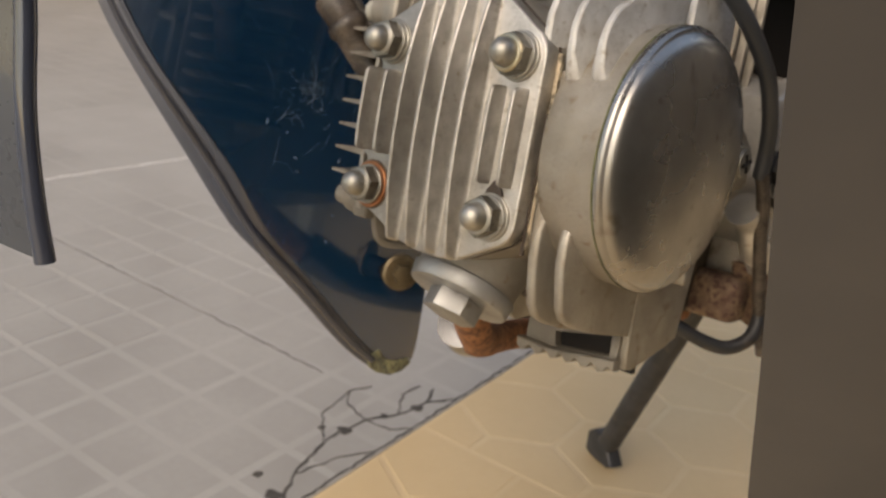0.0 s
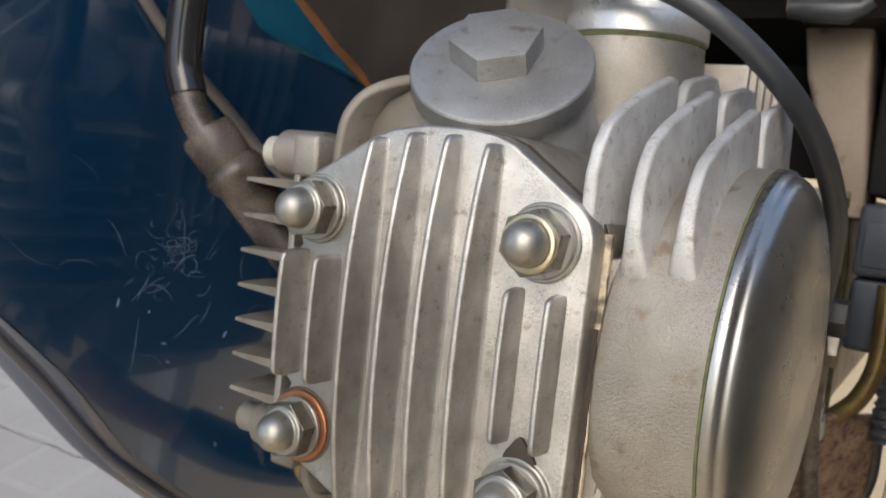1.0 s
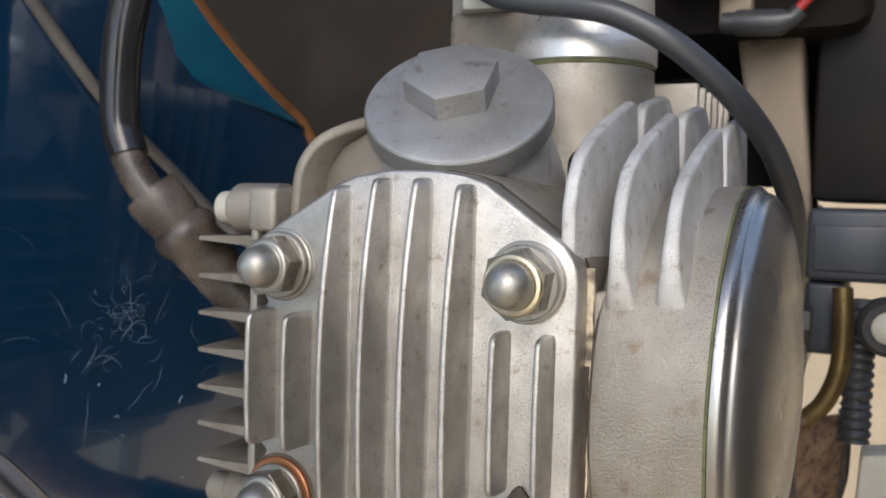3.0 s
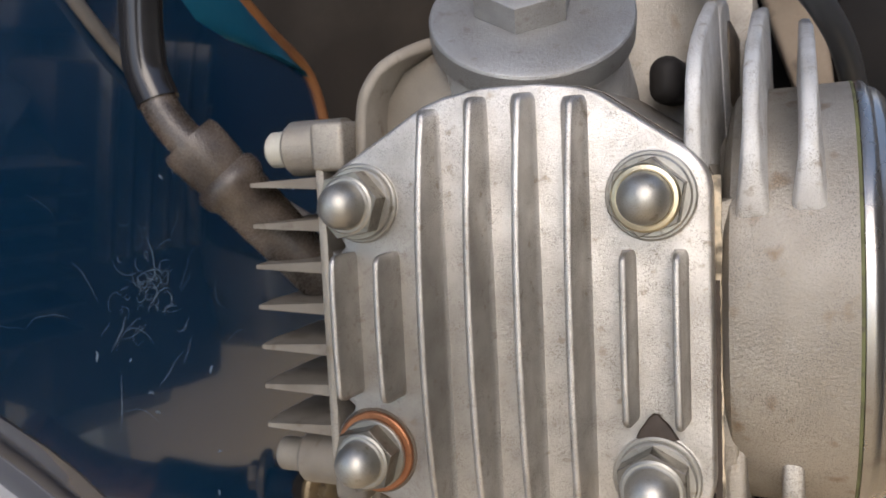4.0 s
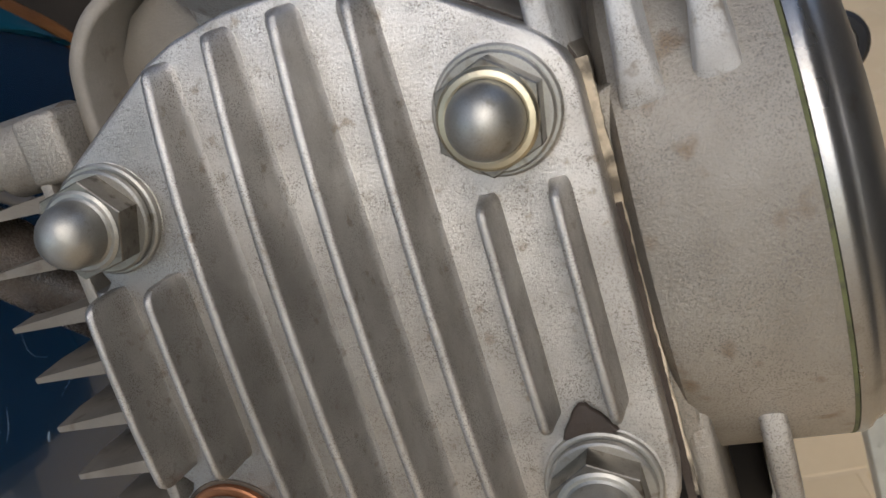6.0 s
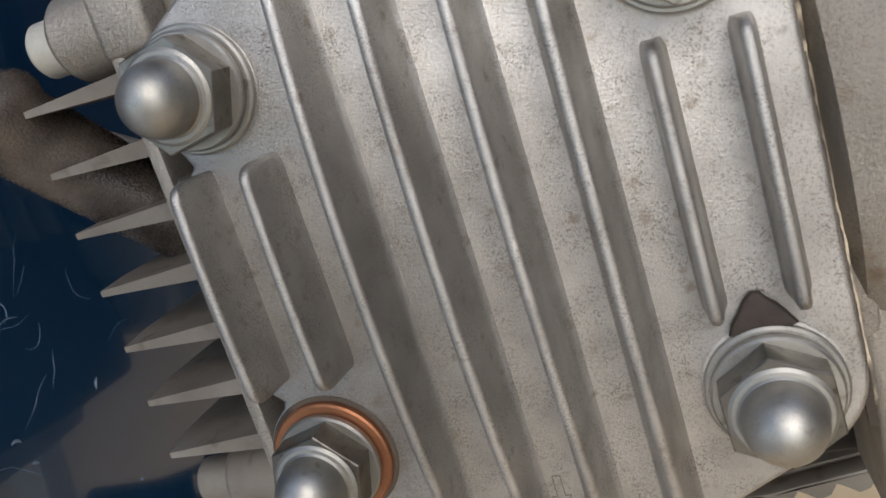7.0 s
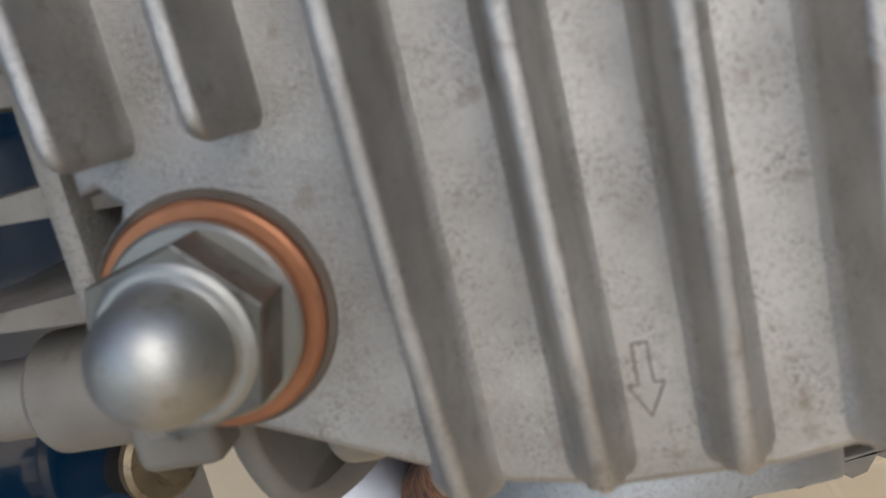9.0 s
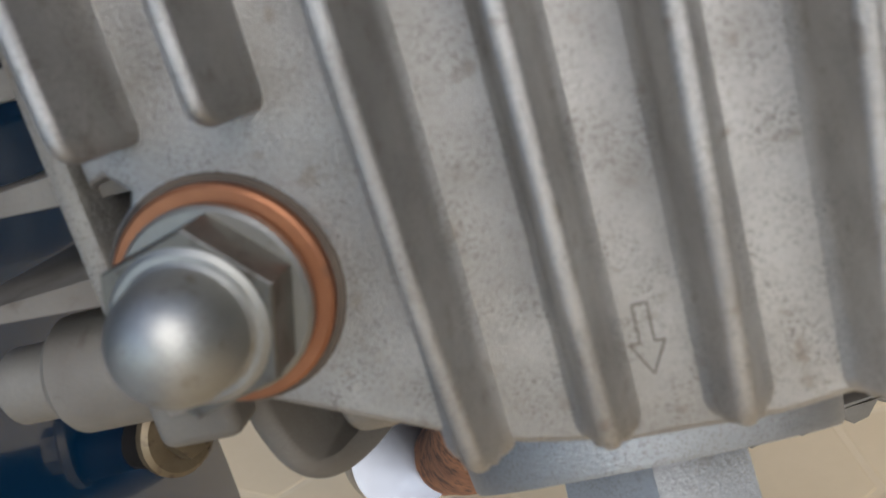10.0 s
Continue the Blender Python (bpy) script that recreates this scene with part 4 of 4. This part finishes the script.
for k in range(14):
    scratch(rnd.uniform(20, 110), rnd.uniform(-110, 30), rnd.uniform(0.8, 3), 0.1, 0.25)
LIP = [((a[0] * 0.5 + b[0] * 0.5) + 1.0, (a[1] + b[1]) / 2, (a[2] + b[2]) / 2) for a, b in zip(OUTER, INNER)]
strip_part("rim", [OUTER, LIP, INNER, BEND], RIM, shield, 2.2, -1, "grey flared rim, scuffed at the tip")
bm = bmesh.new()
tube(bm, spline([(x + 0.5, y, z) for x, y, z in LIP[:-2]], 6), 1.9, 16)
part("bead", bm, RIM, shield, "rounded grey bead along the rim")
# coloured strip stands in for a bright teal sheen on the blue panel
TEAL_EDGE = [(-99, 2, 84), (-98, 28, 65), (-96.5, 54, 45), (-94.4, 100, 37)]
TEAL_REAR = [(x + 0.9, y - 1.5, z - 0.5) for x, y, z in REAR[1:5]]
TEAL_MID = [tuple((p + q) / 2 + (1.2 if k == 0 else 0) for k, (p, q) in enumerate(zip(a, b))) for a, b in zip(TEAL_EDGE, TEAL_REAR)]
strip_part("inset", [TEAL_EDGE, TEAL_MID, TEAL_REAR], TEAL, shield, 1.2, -1, "teal sheen along the rear edge, laid on as a coloured strip")
bm = bmesh.new()
tube(bm, spline(REAR[:6], 6), 1.9, 10)
part("edge_trim", bm, ORANGE, shield, "rust-brown edge")
bm = bmesh.new()
lathe(bm, [(8.5, 0), (8.5, 1.6), (7.5, 2.4), (0, 2.4)], (-91, 96, -94), (1, -0.5, 0), 28)
hx = [(4.6 * math.cos(radians(60 * k)), 4.6 * math.sin(radians(60 * k))) for k in range(6)]
u, v, w = frame_of((1, -0.5, 0))
prism(bm, hx, Vector((-91, 96, -94)) + w * 2.2, u, v, 4.0, 0.4)
part("bolt", bm, DULL_BRASS, shield, "dull brass fixing bolt with a washer")
bm = bmesh.new()
tube(bm, [(-104, 100, -96), (-92, 95, -96)], 5.0, 16)
part("spacer", bm, DARK, shield)

bm = bmesh.new()
prism(bm, [(96, -139), (103, -136), (108, -141), (116, -143), (124, -142), (127, -145), (121, -149), (113, -150), (104, -147.5), (98, -144)], (-103.4, 0, 0), (0, 1, 0), (0, 0, 1), 0.8, 0.2)
part("scuff", bm, SCUFF, shield, "pale yellow worn patch at the tip")

near = thing("leg_shield", "dark grey outer side of the other leg shield", "leg shield", base=(106, 22, -100))
OUT2 = [(132, -150, 140), (128, -118, 100), (121, -76, 60), (118, -50, 20), (113.8, -25, -20), (110, 1, -60), (106.2, 26, -100), (104.4, 46, -130)]
IN2 = [(x + 26 + 10 * k / 7, y + 20, z + 4) for k, (x, y, z) in enumerate(OUT2)]
FAR2 = [(x + 45, y + 110, z + 20) for x, y, z in OUT2]
strip_part("panel", [OUT2, IN2, FAR2], SHIELD_GREY, near, 2.4, 1)
bm = bmesh.new()
tube(bm, [(166, 36, 80), (120, 130, 75), (76, 200, 70)], 5, 14)
part("stay", bm, DARK, near)

fender = thing("front_fender", "dark grey plastic tail of the front mudguard", "mudguard", base=(0, -103, -63))
rows = []
for k, dy in enumerate((0, -3, -5, -5, -3)):
    x = -1 - 9 * k
    rows.append([(x - 12, -150 + dy, 82), (x - 3, -124 + dy, 40), (x - 4, -117 + dy, 18), (x - 4, -111 + dy, -8), (x - 3, -109 + dy, -32), (x - 2, -106 + dy, -50), (x - 1, -103 + dy, -63 + k * 0.6)])
strip_part("guard", rows, FENDER_GREY, fender, 2.5, -1)
bm = bmesh.new()
tube(bm, spline(rows[0]), 2.2, 12)
part("rim", bm, RIM, fender)
bm = bmesh.new()
tube(bm, [(-30, -148, 80), (-60, -120, 84), (-106, -82, 84)], 4, 14)
part("stay", bm, DARK, fender)

plug = thing("spark_plug_lead", "brown rubber spark plug cap on a black lead", "spark plug lead", base=(-46, 30, -14))
bm = bmesh.new()
lathe(bm, [(3.4, 4), (3.6, -1), (6.0, -1.2), (6.5, 0.3), (6.3, 6.5), (6.0, 8.0), (7.0, 9), (7.4, 10.4), (7.1, 12), (6.2, 13.4), (5.8, 26), (5.4, 40)], (-65.0, 13.0, 12.4), (11.5, 9.0, -17.5), 40)
boot = part("boot", bm, BOOT, plug)
bm = bmesh.new()
tube(bm, spline([(-60, 15, 7), (-65, 12.6, 12), (-70, 12, 18), (-73, 12, 24)]), lambda t: 4.0 - 0.3 * t, 24)
part("sleeve", bm, BOOT, boot)
bm = bmesh.new()
tube(bm, spline([(-71.5, 12, 21), (-74, 12, 28), (-74, 12, 39), (-72, 12, 51), (-68, 16, 72), (-60, 40, 120), (-50, 70, 150)]), 4.3, 28)
part("lead", bm, LEAD, plug)

cable = thing("control_cable", "thin grey cable along the inside of the blue shield", "cable", base=(-97, 48, 18))
bm = bmesh.new()
tube(bm, spline([(-102, -40, 115), (-99, -12, 80), (-97, 10, 53), (-96, 29, 33.5), (-95, 49, 18.5), (-90, 64, 4), (-78, 80, -10)]), 1.7, 14)
part("sheath", bm, CABLE_GREY, cable)

hose = thing("breather_hose", "black rubber hose curving over the engine", "hose", base=(46, 205, -105))
bm = bmesh.new()
tube(bm, spline([(-44, 66, 100), (-22, 56, 76), (-4, 50, 60), (6, 48.5, 56.2), (17.8, 48.5, 54.1), (27.2, 49.5, 51.6), (38.3, 53, 45.2), (48.7, 61, 35.4), (55.1, 74, 25.1), (58.4, 90, 12.1), (58, 102, 0), (56.5, 110, -11), (55, 114, -22)]), 2.7, 28)
part("tube", bm, RUBBER, hose)
bm = bmesh.new()
tube(bm, spline([(55.4, 113, -19), (56.5, 118, -30), (56, 124, -42), (56, 130, -54), (57.5, 138, -74), (60, 143, -88)]), 2.5, 20)
part("drain_pipe", bm, BOOT, hose, "thin dark brown drain pipe")

pipe = thing("exhaust_pipe", "bent exhaust pipe, rusty orange with a chrome shield", "exhaust", base=(-70, 150, -124))
bm = bmesh.new()
tube(bm, spline([(-22, 62, -82), (-28, 74, -95), (-36, 90, -106), (-49, 112, -115), (-64, 165, -120), (-72, 350, -122)]), 7.2, 36)
part("pipe", bm, RUST_PIPE, pipe)
bm = bmesh.new()
tube(bm, spline([(-46, 90, -105), (-57, 112, -115), (-70, 145, -121), (-80, 200, -124), (-84, 350, -124)]), 9.5, 36)
part("heat_shield", bm, CHROME, pipe, "bright chrome heat shield")

bracket = thing("footrest_bracket", "rusty pressed steel bracket under the engine", "bracket", base=(60, 160, -90))
bm = bmesh.new()
u = Vector((22, 32, 6)).normalized()
v = Vector((0.25, -0.1, 1)).normalized()
prism(bm, [(-4, 6.6), (7.3, 5.2), (18.5, 8.4), (21.3, 7.2), (38.3, 3.8), (40.0, 1.6), (44.5, -12.7), (49.0, -24.4), (49.4, -41), (47.5, -41.5), (30.1, -31.2), (20.5, -25.6), (11.3, -20.2), (4.5, -17.3), (0.8, -11.7), (-1.6, -0.1)], (46, 134, -60), u, v, 2.4, 0.5)
part("plate", bm, RUST, bracket)
bm = bmesh.new()
box(bm, (30, 126, -78), (52, 140, -60), 4, 3)
part("clamp", bm, RUST, bracket)
bm = bmesh.new()
base = Vector((47.5, 134, -60))
tube(bm, spline([base + u * p + v * q for p, q in ((39.1, 3.5), (46.2, -12.9), (50, -24.4), (50, -40.5), (51.4, -44.4), (54, -50))]), 1.9, 12)
part("rod", bm, BLACK_STEEL, bracket)

lever = thing("gear_lever", "bent black steel lever under the engine", "lever", base=(40, 130, -90))
bm = bmesh.new()
tube(bm, spline([(22, 112, -78), (34, 118, -82), (44, 124, -86), (51, 130, -87), (56, 135, -83), (57.5, 137, -77), (57, 138, -70)]), 2.7, 20)
part("bar", bm, BLACK_STEEL, lever)

gold = thing("brake_cable", "yellow-plated cable guide beside the engine case", "cable", base=(60, 150, -50))
bm = bmesh.new()
tube(bm, spline([(68, 151, -10), (68.6, 150, -22), (68.2, 150, -34), (65.2, 150, -43.5), (61, 150, -49), (55, 150, -54)]), 2.8, 16)
part("guide", bm, BRASS, gold)
bm = bmesh.new()
tube(bm, [(73, 159, -14 - k) for k in range(0, 44)], lambda t: 4.6 if int(t * 43) % 3 else 3.8, 16)
part("bellows", bm, RUBBER, gold, "black corrugated rubber sleeve")

post = thing("frame_post", "pale grey dusty frame post under the footrest", "frame post", base=(80, 168, -290))
bm = bmesh.new()
prism(bm, [(75, -290), (72, -120), (75, -63), (90, -60), (92, -290)], (0, 180, 0), (1, 0, 0), (0, 0, 1), 14, 1.5, 2)
part("bar", bm, PALE, post)

wire = thing("red_wire", "short red wire in a black plug above the engine case", "wire", base=(53, 140, 68))
bm = bmesh.new()
tube(bm, spline([(51, 140, 67), (54.6, 140, 71.4), (59.1, 140, 75.8), (66, 143, 84)]), 1.5, 12)
part("sheath", bm, RED, wire)
bm = bmesh.new()
tube(bm, [(32, 141, 67), (36, 141, 66.8), (36.1, 141, 66.8), (48, 140, 66), (51.5, 140, 66.8), (53.4, 140, 69)], lambda t: 3.2 if t < 0.3 else (3.9 if t < 0.75 else 2.6), 16)
part("plug", bm, RUBBER, wire, "black rubber plug")
bm = bmesh.new()
box(bm, (31, 140, 65.5), (40, 150, 90), 1.2, 3)
part("terminal", bm, BROWN_CASE, wire, "brown terminal block")
bm = bmesh.new()
box(bm, (19, 132, 75.5), (38, 142, 84), 2.2, 3)
part("connector", bm, PALE, wire, "pale connector")

stand = thing("centre_stand", "black steel centre stand standing on yellow tiles", "stand", base=(-150, 480, -297))
bm = bmesh.new()
tube(bm, [(-65, 375, -95), (-161, 463, -276)], 9.5, 28)
part("leg", bm, BLACK_STEEL, stand)
bm = bmesh.new()
prism(bm, [(-20, -8), (-17, 10), (-7, 16), (7, 15), (15, 3), (21, -8), (12, -12), (-12, -11)], (-164, 474, -283), (0.9, -0.4, 0), (-0.1, -0.1, 1), 14, 3, 3)
part("foot", bm, BLACK_STEEL, stand)
